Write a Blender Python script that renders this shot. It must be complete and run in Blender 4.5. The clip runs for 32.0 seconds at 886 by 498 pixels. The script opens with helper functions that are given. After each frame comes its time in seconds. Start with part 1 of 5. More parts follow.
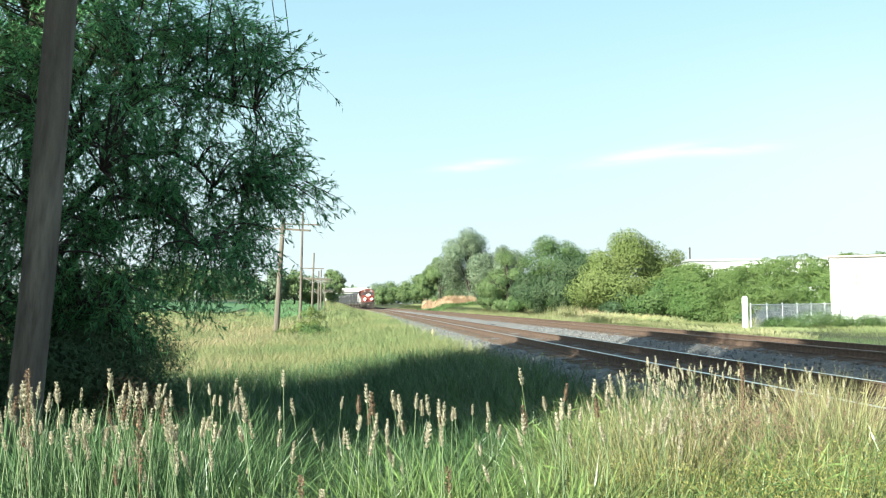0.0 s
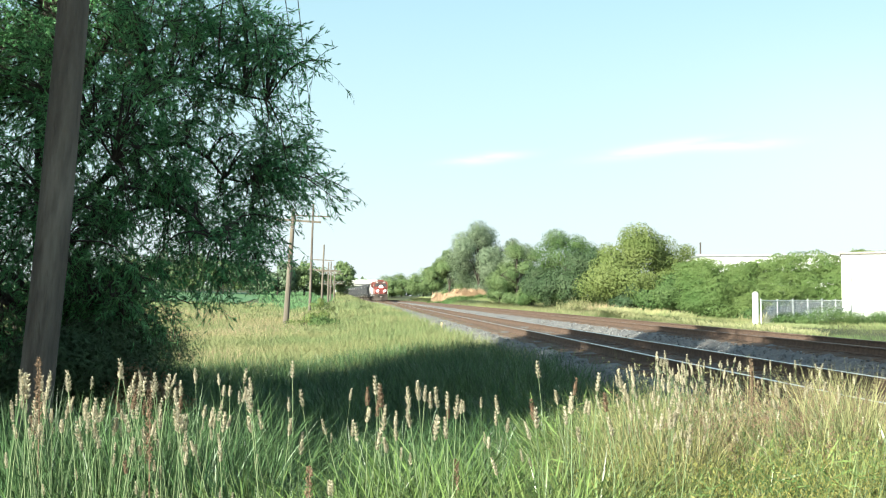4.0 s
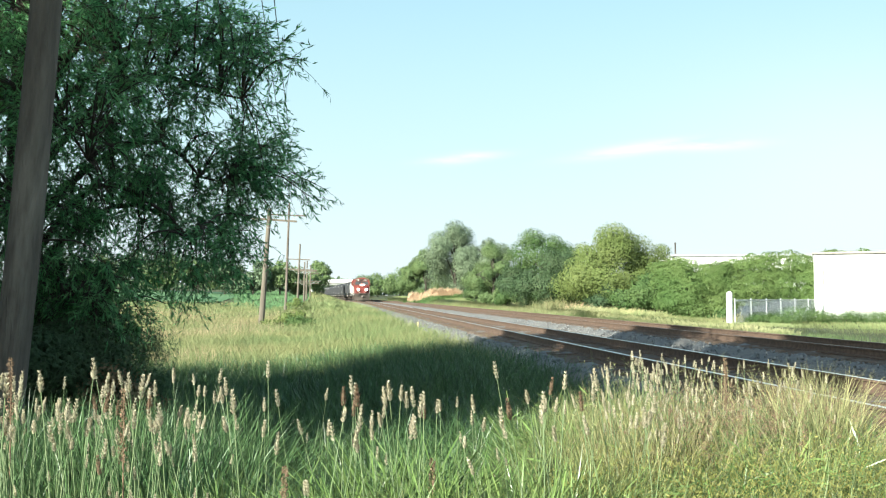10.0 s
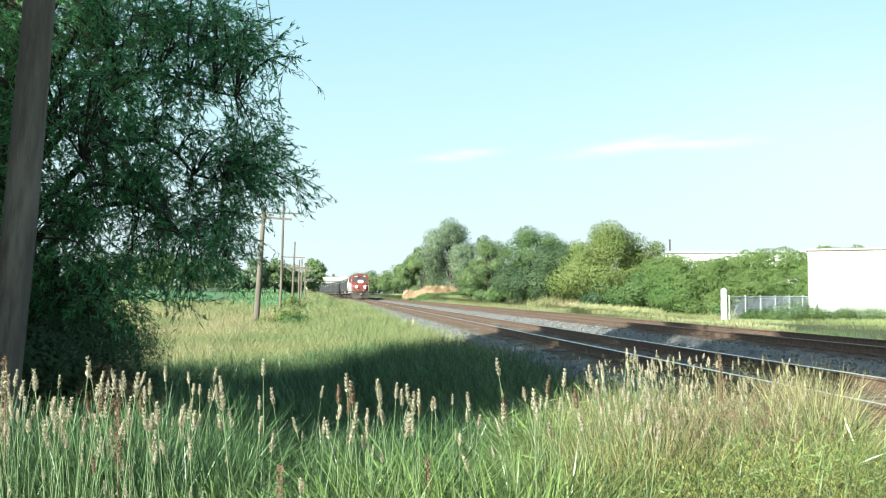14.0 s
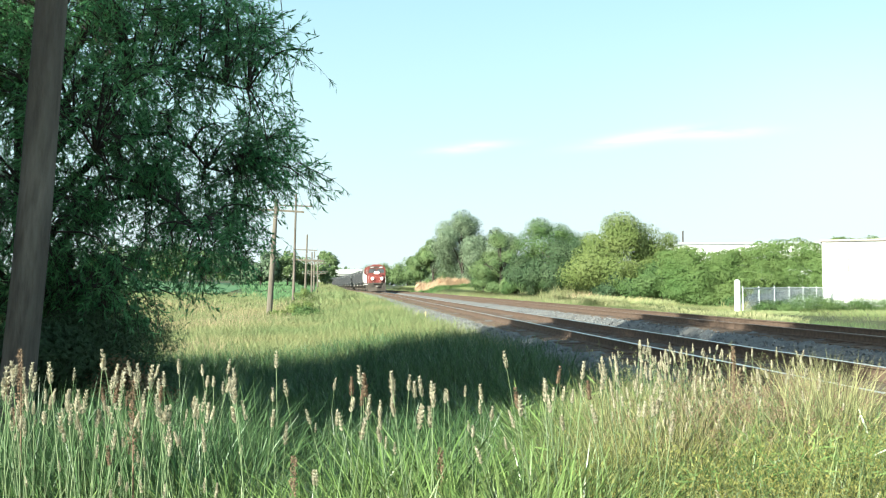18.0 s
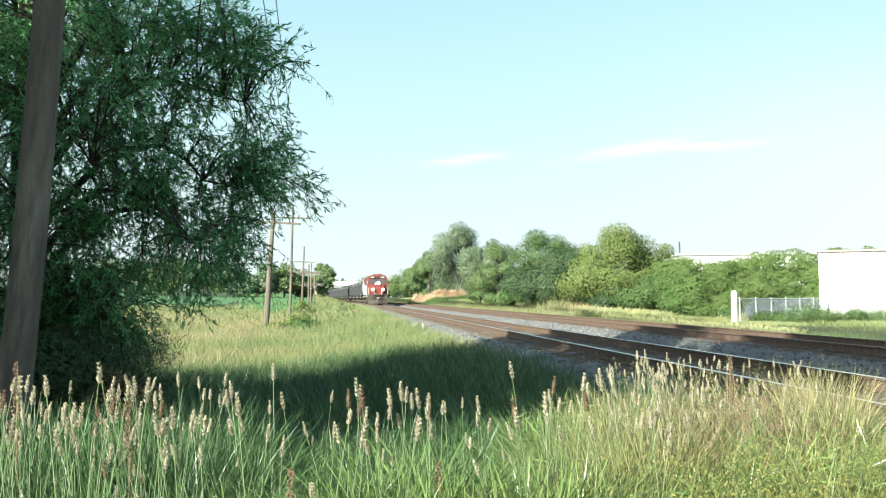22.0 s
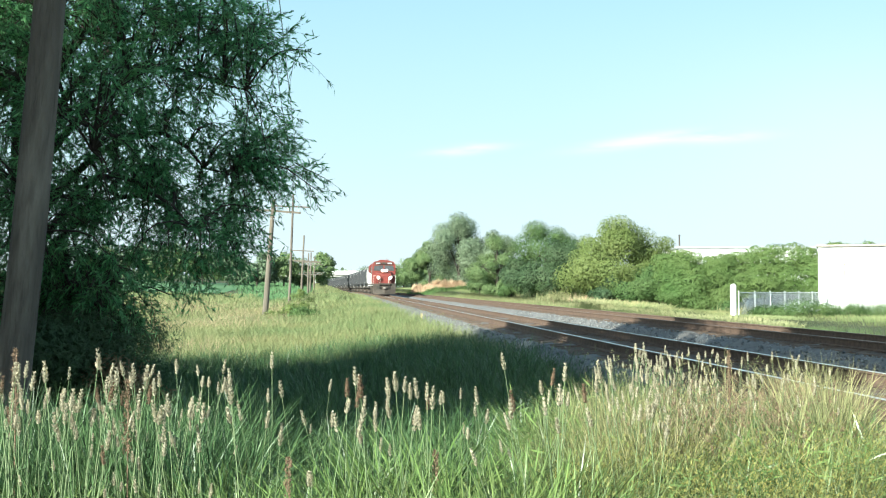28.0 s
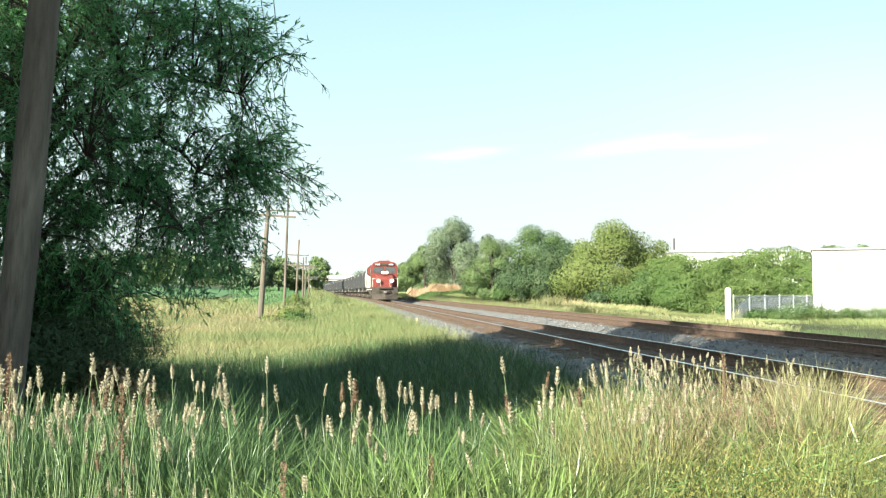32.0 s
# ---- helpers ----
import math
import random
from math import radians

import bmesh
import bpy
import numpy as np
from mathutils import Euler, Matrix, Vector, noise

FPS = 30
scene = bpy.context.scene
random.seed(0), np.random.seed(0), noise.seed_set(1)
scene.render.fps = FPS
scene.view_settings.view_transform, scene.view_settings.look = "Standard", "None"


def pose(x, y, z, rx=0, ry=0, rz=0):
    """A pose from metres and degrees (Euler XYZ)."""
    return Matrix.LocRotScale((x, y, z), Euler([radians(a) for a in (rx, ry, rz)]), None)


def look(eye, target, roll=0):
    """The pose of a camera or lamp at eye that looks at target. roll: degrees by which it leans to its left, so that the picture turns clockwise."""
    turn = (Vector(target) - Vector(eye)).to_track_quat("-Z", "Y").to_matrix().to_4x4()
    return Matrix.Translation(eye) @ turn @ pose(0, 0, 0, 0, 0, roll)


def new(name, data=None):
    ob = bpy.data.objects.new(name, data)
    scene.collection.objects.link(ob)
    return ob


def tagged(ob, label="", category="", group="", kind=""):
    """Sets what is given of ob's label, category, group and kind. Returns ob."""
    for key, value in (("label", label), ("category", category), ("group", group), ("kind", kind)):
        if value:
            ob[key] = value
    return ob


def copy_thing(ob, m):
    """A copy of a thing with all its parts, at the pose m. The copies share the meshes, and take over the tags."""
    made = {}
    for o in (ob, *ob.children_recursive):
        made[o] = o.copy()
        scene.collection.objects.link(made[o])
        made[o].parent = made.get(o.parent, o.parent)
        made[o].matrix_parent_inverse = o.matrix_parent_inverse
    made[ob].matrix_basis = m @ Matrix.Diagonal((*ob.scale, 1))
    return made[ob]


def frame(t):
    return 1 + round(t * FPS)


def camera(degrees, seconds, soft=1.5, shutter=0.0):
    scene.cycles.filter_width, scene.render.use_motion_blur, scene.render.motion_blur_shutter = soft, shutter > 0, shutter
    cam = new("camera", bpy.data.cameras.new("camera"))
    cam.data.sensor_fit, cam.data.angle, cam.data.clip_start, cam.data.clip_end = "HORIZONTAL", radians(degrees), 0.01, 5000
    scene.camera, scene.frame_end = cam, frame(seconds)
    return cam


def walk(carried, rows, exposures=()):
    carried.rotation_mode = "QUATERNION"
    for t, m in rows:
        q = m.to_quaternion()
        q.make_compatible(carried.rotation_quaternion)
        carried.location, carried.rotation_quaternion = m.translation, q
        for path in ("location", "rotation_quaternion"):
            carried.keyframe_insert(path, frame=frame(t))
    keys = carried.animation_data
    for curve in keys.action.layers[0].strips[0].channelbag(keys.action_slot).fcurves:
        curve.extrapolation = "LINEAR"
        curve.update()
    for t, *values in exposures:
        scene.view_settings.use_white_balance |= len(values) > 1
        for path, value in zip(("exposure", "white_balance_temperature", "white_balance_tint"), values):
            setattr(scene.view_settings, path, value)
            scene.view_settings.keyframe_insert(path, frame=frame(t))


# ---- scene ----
F = 1.6           # eye height of the camera over the ground it stands on
cam = camera(50, 32.0, soft=1.2)


def aim(yaw, pitch, roll):
    """The standing camera, turned by the person's unsteady grip."""
    return pose(0, 0, F, 0, 0, yaw) @ pose(0, 0, 0, 90 + pitch) @ pose(0, 0, 0, 0, 0, roll)


# seconds, yaw to the left, pitch up, roll
TURNS = (
    (0, 0.82, 3.29, -0.56), (0.5, 0.90, 3.35, -0.40), (1, 1.08, 3.23, -0.13), (1.5, 1.21, 2.96, 0.11),
    (2, 1.24, 3.01, 0.16), (2.5, 1.37, 3.10, 0.14), (3, 1.44, 3.03, -0.03), (3.5, 1.44, 2.82, -0.01),
    (5.5, 1.31, 3.18, -0.06), (6, 1.18, 3.23, -0.09), (6.5, 0.93, 3.12, -0.22), (7, 1.12, 3.13, -0.03),
    (7.5, 0.97, 3.06, 0.21), (8, 0.40, 2.80, 0.11), (8.5, 0.11, 2.64, 0.11), (9, -0.01, 2.51, 0.01),
    (9.5, -0.02, 2.60, 0.14), (10, 0.00, 2.83, 0.00), (10.5, -0.01, 2.88, 0.00), (11, 0.08, 2.98, -0.00),
    (11.5, -0.00, 2.88, 0.00), (12, -0.12, 2.82, 0.01), (12.5, -0.26, 2.89, -0.21), (13, -0.27, 2.80, -0.14),
    (13.5, -0.26, 2.71, -0.08), (14, -0.31, 2.68, -0.15), (14.5, -0.38, 2.62, -0.31), (16.5, 0.02, 2.40, -0.10),
    (17, 0.24, 2.28, -0.18), (17.5, 0.32, 2.34, -0.31), (18, 0.43, 2.21, -0.30), (18.5, 0.56, 2.15, -0.30),
    (19, 0.45, 2.31, -0.39), (19.5, 0.29, 2.49, -0.19), (20, 0.19, 2.49, -0.10), (20.5, 0.16, 2.80, -0.23),
    (21, 0.06, 2.98, -0.31), (21.5, 0.11, 3.00, -0.40), (22, 0.24, 2.91, -0.47), (22.5, 0.24, 2.82, -0.45),
    (23, 0.26, 2.55, -0.38), (23.5, 0.21, 2.45, -0.41), (24, 0.09, 2.37, -0.55), (24.5, 0.01, 2.42, -0.54),
    (25, -0.06, 2.67, -0.32), (25.5, -0.04, 2.80, -0.21), (27.5, -0.04, 2.55, -0.08), (28, 0.23, 2.33, 0.15),
    (28.5, 0.28, 2.57, 0.16), (29, 0.31, 2.47, 0.07), (29.5, 0.08, 2.26, -0.12), (30, -0.07, 2.17, -0.21),
    (30.5, -0.22, 2.07, -0.20), (31, -0.27, 2.07, -0.13), (31.5, -0.17, 2.33, 0.09), (32, -0.07, 2.58, 0.04),
)

# the camera's own exposure and white balance drift as the sky's share of the picture changes
EXPOSURES = ((0, 1.40, 6250, -2), (6, 1.43, 6480, 0), (9, 1.40, 6400, -1), (13, 1.38, 6150, -3), (16.5, 1.42, 6150, -4), (18, 1.45, 6250, -4), (19, 1.49, 6500, -2),
             (20.5, 1.52, 6650, 0), (22, 1.44, 6350, -2), (24, 1.40, 6150, -3), (28, 1.38, 6050, -4), (30, 1.44, 6400, -1), (32, 1.52, 6680, 0))
walk(cam, [(t, aim(a, b, c)) for t, a, b, c in TURNS], EXPOSURES)

# ---- light ----
SUN_AZ = math.atan2(-0.78, -0.63)      # the sun stands behind the camera, to its left
SUN_EL = radians(24)
world = bpy.data.worlds.new("sky")
scene.world = world
world.use_nodes = True
wn = world.node_tree
wn.nodes.clear()
w_out = wn.nodes.new("ShaderNodeOutputWorld")
w_bg = wn.nodes.new("ShaderNodeBackground")
w_sky = wn.nodes.new("ShaderNodeTexSky")
w_sky.sky_type = "NISHITA"
w_sky.sun_disc = False
w_sky.sun_elevation = SUN_EL
w_sky.sun_rotation = math.pi / 2 - SUN_AZ
w_sky.dust_density = 2.0
w_bg.inputs["Strength"].default_value = 0.085

# summer haze that pales the sky towards the horizon, and thin streaks of cloud
w_tc = wn.nodes.new("ShaderNodeTexCoord")
w_sep = wn.nodes.new("ShaderNodeSeparateXYZ")
wn.links.new(w_tc.outputs["Generated"], w_sep.inputs[0])


def w_math(op, a, b):
    n = wn.nodes.new("ShaderNodeMath")
    n.operation = op
    for sock, v in zip(n.inputs, (a, b)):
        if isinstance(v, (int, float)):
            sock.default_value = v
        else:
            wn.links.new(v, sock)
    return n.outputs[0]


def w_mix(fac, a, b):
    n = wn.nodes.new("ShaderNodeMix")
    n.data_type = "RGBA"
    wn.links.new(fac, n.inputs[0])
    wn.links.new(a, n.inputs[6])
    n.inputs[7].default_value = (*b, 1)
    return n.outputs[2]


rise = w_math("MAXIMUM", w_sep.outputs[2], 0.0)
haze = w_math("POWER", w_math("SUBTRACT", 1.0, rise), 3.0)
low_sky = w_mix(w_math("MULTIPLY", w_math("POWER", w_math("SUBTRACT", 1.0, rise), 1.6), 0.85), w_sky.outputs[0], (1.3, 3.9, 4.5))
sky_col = w_mix(w_math("MULTIPLY", haze, 0.84), low_sky, (5.0, 4.75, 5.0))
w_noise = wn.nodes.new("ShaderNodeTexNoise")
w_noise.inputs["Scale"].default_value = 14.0
w_noise.inputs["Detail"].default_value = 6.0
w_map = wn.nodes.new("ShaderNodeMapping")
w_map.inputs["Scale"].default_value = (1.0, 1.0, 7.0)
wn.links.new(w_tc.outputs["Generated"], w_map.inputs[0])
wn.links.new(w_map.outputs[0], w_noise.inputs["Vector"])
ahead = w_math("MAXIMUM", w_sep.outputs[1], 0.05)
side, up = w_math("DIVIDE", w_sep.outputs[0], ahead), w_math("DIVIDE", w_sep.outputs[2], ahead)


def wisp(s0, s_wide, u0, u_wide, tilt):
    """A thin cloud low in the sky: its bearing and height as tangents."""
    ds = w_math("SUBTRACT", side, s0)
    du = w_math("SUBTRACT", w_math("SUBTRACT", up, u0), w_math("MULTIPLY", ds, tilt))
    a, b = w_math("DIVIDE", ds, s_wide), w_math("DIVIDE", du, u_wide)
    return w_math("POWER", 2.718, w_math("MULTIPLY", w_math("ADD", w_math("MULTIPLY", a, a), w_math("MULTIPLY", b, b)), -1.0))


veil = w_math("MULTIPLY", wisp(0.50, 0.26, 0.14, 0.12, 0.0), 0.35)      # a thin bright veil of cloud
sky_col = w_mix(veil, sky_col, (5.3, 5.0, 5.1))
clouds = w_math("ADD", wisp(0.022, 0.035, 0.146, 0.005, 0.10), w_math("ADD", wisp(0.20, 0.055, 0.155, 0.006, 0.14), wisp(0.28, 0.05, 0.160, 0.006, 0.03)))
clouds = w_math("MULTIPLY", clouds, w_math("MINIMUM", w_math("MULTIPLY", w_math("MAXIMUM", w_math("SUBTRACT", w_noise.outputs[0], 0.30), 0.0), 3.0), 0.75))
sky_col = w_mix(w_math("MINIMUM", clouds, 0.7), sky_col, (5.6, 5.3, 5.3))
wn.links.new(sky_col, w_bg.inputs[0])
wn.links.new(w_bg.outputs[0], w_out.inputs[0])

sun = new("sun", bpy.data.lights.new("sun", "SUN"))
sun.data.energy = 5.0
sun.data.angle = radians(0.6)
sun.data.color = (1.0, 0.94, 0.84)
sun.matrix_world = look((0, 0, 0), (-math.cos(SUN_AZ) * math.cos(SUN_EL), -math.sin(SUN_AZ) * math.cos(SUN_EL), -math.sin(SUN_EL)))


# ---- materials ----
def mat(name, a, b, scale=4.0, rough=0.8, metal=0.0, bump=0.0, bump_scale=40.0, c=None, c_scale=0.6, c_amount=0.5, island=0.0, glow=0.0, leafy=0.0, spec=0.3, stretch=1.0):
    """Two colours mixed by grain noise, a third in larger stains; island varies joined pieces, leafy lets light through."""
    m = bpy.data.materials.new(name)
    m.use_nodes = True
    nt = m.node_tree
    bs = nt.nodes["Principled BSDF"]
    out = nt.nodes["Material Output"]
    tex = nt.nodes.new("ShaderNodeTexCoord")
    tc = nt.nodes.new("ShaderNodeMapping")
    tc.inputs["Scale"].default_value = (1, 1, stretch)
    nt.links.new(tex.outputs["Object"], tc.inputs["Vector"])

    def grain(s, detail=5.0):
        n = nt.nodes.new("ShaderNodeTexNoise")
        n.inputs["Scale"].default_value = s
        n.inputs["Detail"].default_value = detail
        nt.links.new(tc.outputs[0], n.inputs["Vector"])
        r = nt.nodes.new("ShaderNodeMapRange")
        r.inputs["From Min"].default_value, r.inputs["From Max"].default_value = 0.32, 0.68
        nt.links.new(n.outputs[0], r.inputs["Value"])
        return r.outputs[0]

    def blend(fac, x, y):
        n = nt.nodes.new("ShaderNodeMix")
        n.data_type = "RGBA"
        for sock, v in ((n.inputs[0], fac), (n.inputs[6], x), (n.inputs[7], y)):
            if isinstance(v, (tuple, float, int)):
                sock.default_value = (*v, 1) if isinstance(v, tuple) else v
            else:
                nt.links.new(v, sock)
        return n.outputs[2]

    col = blend(grain(scale), a, b)
    if c:
        g = nt.nodes.new("ShaderNodeMath")
        g.operation = "MULTIPLY"
        g.inputs[1].default_value = c_amount
        nt.links.new(grain(c_scale, 3.0), g.inputs[0])
        col = blend(g.outputs[0], col, c)
    if island:
        gi = nt.nodes.new("ShaderNodeNewGeometry")
        hs = nt.nodes.new("ShaderNodeHueSaturation")
        mr = nt.nodes.new("ShaderNodeMapRange")
        mr.inputs["To Min"].default_value, mr.inputs["To Max"].default_value = 1 - island, 1 + island
        nt.links.new(gi.outputs["Random Per Island"], mr.inputs["Value"])
        nt.links.new(mr.outputs[0], hs.inputs["Value"])
        nt.links.new(col, hs.inputs["Color"])
        col = hs.outputs[0]
    nt.links.new(col, bs.inputs["Base Color"])
    bs.inputs["Roughness"].default_value = rough
    bs.inputs["Metallic"].default_value = metal
    bs.inputs["Specular IOR Level"].default_value = spec
    if bump:
        bn = nt.nodes.new("ShaderNodeTexNoise")
        bn.inputs["Scale"].default_value = bump_scale
        bn.inputs["Detail"].default_value = 6.0
        nt.links.new(tc.outputs[0], bn.inputs["Vector"])
        bp = nt.nodes.new("ShaderNodeBump")
        bp.inputs["Strength"].default_value = bump
        bp.inputs["Distance"].default_value = 0.05
        nt.links.new(bn.outputs[0], bp.inputs["Height"])
        nt.links.new(bp.outputs[0], bs.inputs["Normal"])
    if glow:
        bs.inputs["Emission Color"].default_value = (1.0, 0.95, 0.85, 1)
        bs.inputs["Emission Strength"].default_value = glow
    if leafy:
        tr = nt.nodes.new("ShaderNodeBsdfTranslucent")
        nt.links.new(col, tr.inputs["Color"])
        mx = nt.nodes.new("ShaderNodeMixShader")
        mx.inputs[0].default_value = leafy
        nt.links.new(bs.outputs[0], mx.inputs[1])
        nt.links.new(tr.outputs[0], mx.inputs[2])
        nt.links.new(mx.outputs[0], out.inputs["Surface"])
    return m


M_SOIL = mat("soil_under_grass", (0.035, 0.05, 0.018), (0.07, 0.08, 0.035), 0.8, 0.95, bump=0.6, bump_scale=6, c=(0.12, 0.12, 0.06), c_scale=0.06, c_amount=0.7)
M_GRASS_NEAR = mat("grass_fresh", (0.044, 0.096, 0.038), (0.092, 0.16, 0.064), 1.6, 0.34, c=(0.11, 0.16, 0.067), c_scale=0.9, c_amount=0.4, island=0.6, leafy=0.15)
M_GRASS_LUSH = mat("grass_lush", (0.097, 0.145, 0.055), (0.185, 0.225, 0.10), 1.6, 0.32, c=(0.23, 0.235, 0.10), c_scale=1.2, c_amount=0.5, island=0.6, leafy=0.15)
M_GRASS_ARCH = mat("grass_arching", (0.078, 0.148, 0.042), (0.16, 0.235, 0.078), 1.6, 0.30, c=(0.22, 0.258, 0.094), c_scale=1.2, c_amount=0.5, island=0.6, leafy=0.2)
M_GRASS_DRY = mat("grass_yellowing", (0.26, 0.235, 0.115), (0.44, 0.37, 0.20), 2.6, 0.55, c=(0.13, 0.20, 0.075), c_scale=1.1, c_amount=0.55, island=0.55, leafy=0.25)
M_GRASS_FIELD = mat("grass_field", (0.22, 0.245, 0.105), (0.37, 0.325, 0.165), 0.35, 0.7, c=(0.12, 0.20, 0.08), c_scale=0.10, c_amount=0.72, island=0.25, leafy=0.25)
M_GRASS_RIPE = mat("grass_ripe", (0.34, 0.27, 0.16), (0.46, 0.36, 0.23), 0.5, 0.75, island=0.25, leafy=0.25)
M_GRASS_BANK = mat("grass_bank", (0.12, 0.205, 0.075), (0.22, 0.27, 0.11), 0.5, 0.6, c=(0.30, 0.29, 0.13), c_scale=0.4, c_amount=0.4, island=0.3, leafy=0.25)
M_CROP = mat("crop_green", (0.085, 0.175, 0.075), (0.13, 0.225, 0.10), 0.3, 0.8, bump=0.5, bump_scale=4)
M_WEED_FLOWER = mat("weed_flower_yellow", (0.24, 0.22, 0.06), (0.34, 0.29, 0.09), 8, 0.7, island=0.35, leafy=0.2)
M_WEED_LEAF = mat("weed_leaf", (0.15, 0.165, 0.05), (0.26, 0.245, 0.08), 2.5, 0.6, island=0.4, leafy=0.2)
M_STALK = mat("stalk_green", (0.17, 0.25, 0.12), (0.28, 0.33, 0.18), 6, 0.6, island=0.3, leafy=0.2)
M_SEED = mat("seed_head_pale", (0.40, 0.355, 0.25), (0.60, 0.54, 0.41), 20, 0.8, island=0.4, leafy=0.2)
M_SEED_RED = mat("seed_head_russet", (0.20, 0.135, 0.09), (0.32, 0.22, 0.15), 20, 0.8, island=0.35, leafy=0.2)
M_WILLOW = mat("willow_leaf", (0.105, 0.29, 0.12), (0.20, 0.40, 0.165), 2.0, 0.42, island=0.6, leafy=0.5)
M_BARK = mat("dark_bark", (0.035, 0.03, 0.024), (0.075, 0.062, 0.05), 14, 0.9, bump=0.7, bump_scale=22)
M_LEAF_A = mat("leaf_yellow_green", (0.14, 0.19, 0.055), (0.20, 0.24, 0.08), 0.5, 0.6, island=0.2, leafy=0.3)
# leaves of the farther trees: distance haze is put into these two colours
M_LEAF_B = mat("leaf_grey_green_hazed", (0.16, 0.215, 0.135), (0.22, 0.27, 0.17), 0.3, 0.6, island=0.25, leafy=0.3)
M_LEAF_HAZED = mat("leaf_mid_green_hazed", (0.125, 0.19, 0.075), (0.19, 0.25, 0.105), 0.4, 0.6, island=0.25, leafy=0.3)
M_LEAF_HEDGE = mat("leaf_hedge", (0.105, 0.185, 0.055), (0.17, 0.245, 0.08), 0.35, 0.6, c=(0.19, 0.235, 0.08), c_scale=0.25, c_amount=0.5, island=0.12, leafy=0.38)
M_LEAF_C = mat("leaf_dark_green", (0.05, 0.095, 0.045), (0.09, 0.13, 0.06), 0.5, 0.6, island=0.3, leafy=0.25)
M_LEAF_D = mat("leaf_mid_green", (0.075, 0.14, 0.045), (0.13, 0.19, 0.065), 0.5, 0.6, island=0.3, leafy=0.3)
M_LEAF_FAR = mat("leaf_far", (0.10, 0.145, 0.085), (0.14, 0.19, 0.11), 0.1, 0.8, island=0.3)
M_STRAW = mat("straw_weed", (0.25, 0.25, 0.12), (0.36, 0.33, 0.19), 0.8, 0.8, c=(0.17, 0.21, 0.09), c_scale=0.5, c_amount=0.6, island=0.3, leafy=0.2)
M_REED = mat("reed_plume", (0.50, 0.34, 0.22), (0.60, 0.44, 0.30), 0.5, 0.8, island=0.25, leafy=0.2)
M_POLE = mat("weathered_pole_wood", (0.125, 0.103, 0.087), (0.27, 0.228, 0.19), 12, 0.9, bump=0.9, bump_scale=30, c=(0.075, 0.06, 0.05), c_scale=3.0, c_amount=0.8, stretch=0.16)
M_POLE_PALE = mat("grey_pole_wood", (0.13, 0.112, 0.09), (0.21, 0.18, 0.145), 5, 0.9, c=(0.09, 0.075, 0.06), c_scale=0.8, stretch=0.1)
M_DEADLEAF = mat("withered_leaf", (0.16, 0.11, 0.06), (0.26, 0.19, 0.11), 2, 0.8, island=0.4, leafy=0.2)
M_BALLAST = mat("crushed_stone_grey", (0.12, 0.122, 0.128), (0.24, 0.236, 0.23), 9, 0.9, bump=0.8, bump_scale=16, c=(0.19, 0.165, 0.14), c_scale=0.5, c_amount=0.6)
M_RUST_BED = mat("rust_stained_ballast", (0.12, 0.09, 0.07), (0.20, 0.15, 0.115), 7, 0.9, bump=1.0, bump_scale=16, c=(0.08, 0.06, 0.05), c_scale=0.8)
M_STONE = mat("ballast_stone", (0.13, 0.132, 0.138), (0.25, 0.246, 0.24), 3, 0.9, island=0.45)
M_TIE = mat("creosoted_tie", (0.07, 0.05, 0.04), (0.14, 0.10, 0.075), 6, 0.9, bump=0.6, bump_scale=20, c=(0.22, 0.14, 0.09), c_scale=2)
M_RAIL_SIDE = mat("rail_rust", (0.09, 0.06, 0.045), (0.15, 0.10, 0.075), 10, 0.85)
M_RAIL_TOP = mat("rail_polished", (0.60, 0.60, 0.62), (0.70, 0.70, 0.72), 30, 0.28, 0.9)
M_RAIL_DULL = mat("rail_dull_top", (0.20, 0.15, 0.12), (0.30, 0.25, 0.21), 12, 0.55, 0.5)
M_WIRE = mat("wire_black", (0.04, 0.04, 0.045), (0.07, 0.07, 0.075), 3, 0.6)
M_CERAMIC = mat("insulator_glass", (0.25, 0.32, 0.33), (0.33, 0.40, 0.40), 9, 0.2)
M_WHITE = mat("white_siding_paint", (0.78, 0.79, 0.80), (0.84, 0.84, 0.84), 1.5, 0.5, c=(0.70, 0.69, 0.66), c_scale=0.4, c_amount=0.4)
M_POSTWHITE = mat("white_post_paint", (0.74, 0.74, 0.74), (0.82, 0.82, 0.82), 5, 0.6, c=(0.55, 0.53, 0.48), c_scale=2, c_amount=0.4)
M_GREY = mat("grey_trim", (0.34, 0.35, 0.36), (0.42, 0.43, 0.44), 3, 0.6)
M_GALV = mat("galvanised_wire", (0.52, 0.54, 0.55), (0.62, 0.63, 0.64), 10, 0.45, 0.6)
M_STAKE = mat("pale_yellow_stake", (0.62, 0.50, 0.24), (0.74, 0.62, 0.34), 9, 0.7, c=(0.45, 0.36, 0.20), c_scale=3)
M_CONCRETE = mat("pale_concrete", (0.55, 0.54, 0.51), (0.66, 0.65, 0.62), 0.6, 0.9, c=(0.42, 0.41, 0.39), c_scale=0.15)
M_RED = mat("red_engine_paint", (0.17, 0.034, 0.03), (0.22, 0.048, 0.04), 2, 0.5, c=(0.15, 0.055, 0.045), c_scale=0.7, c_amount=0.6)
M_BLACK = mat("black_underframe", (0.04, 0.036, 0.032), (0.07, 0.06, 0.05), 4, 0.7, c=(0.12, 0.09, 0.07), c_scale=1.0, c_amount=0.6)
M_GLASS = mat("dark_window_glass", (0.05, 0.055, 0.06), (0.08, 0.085, 0.09), 2, 0.08, spec=0.8)
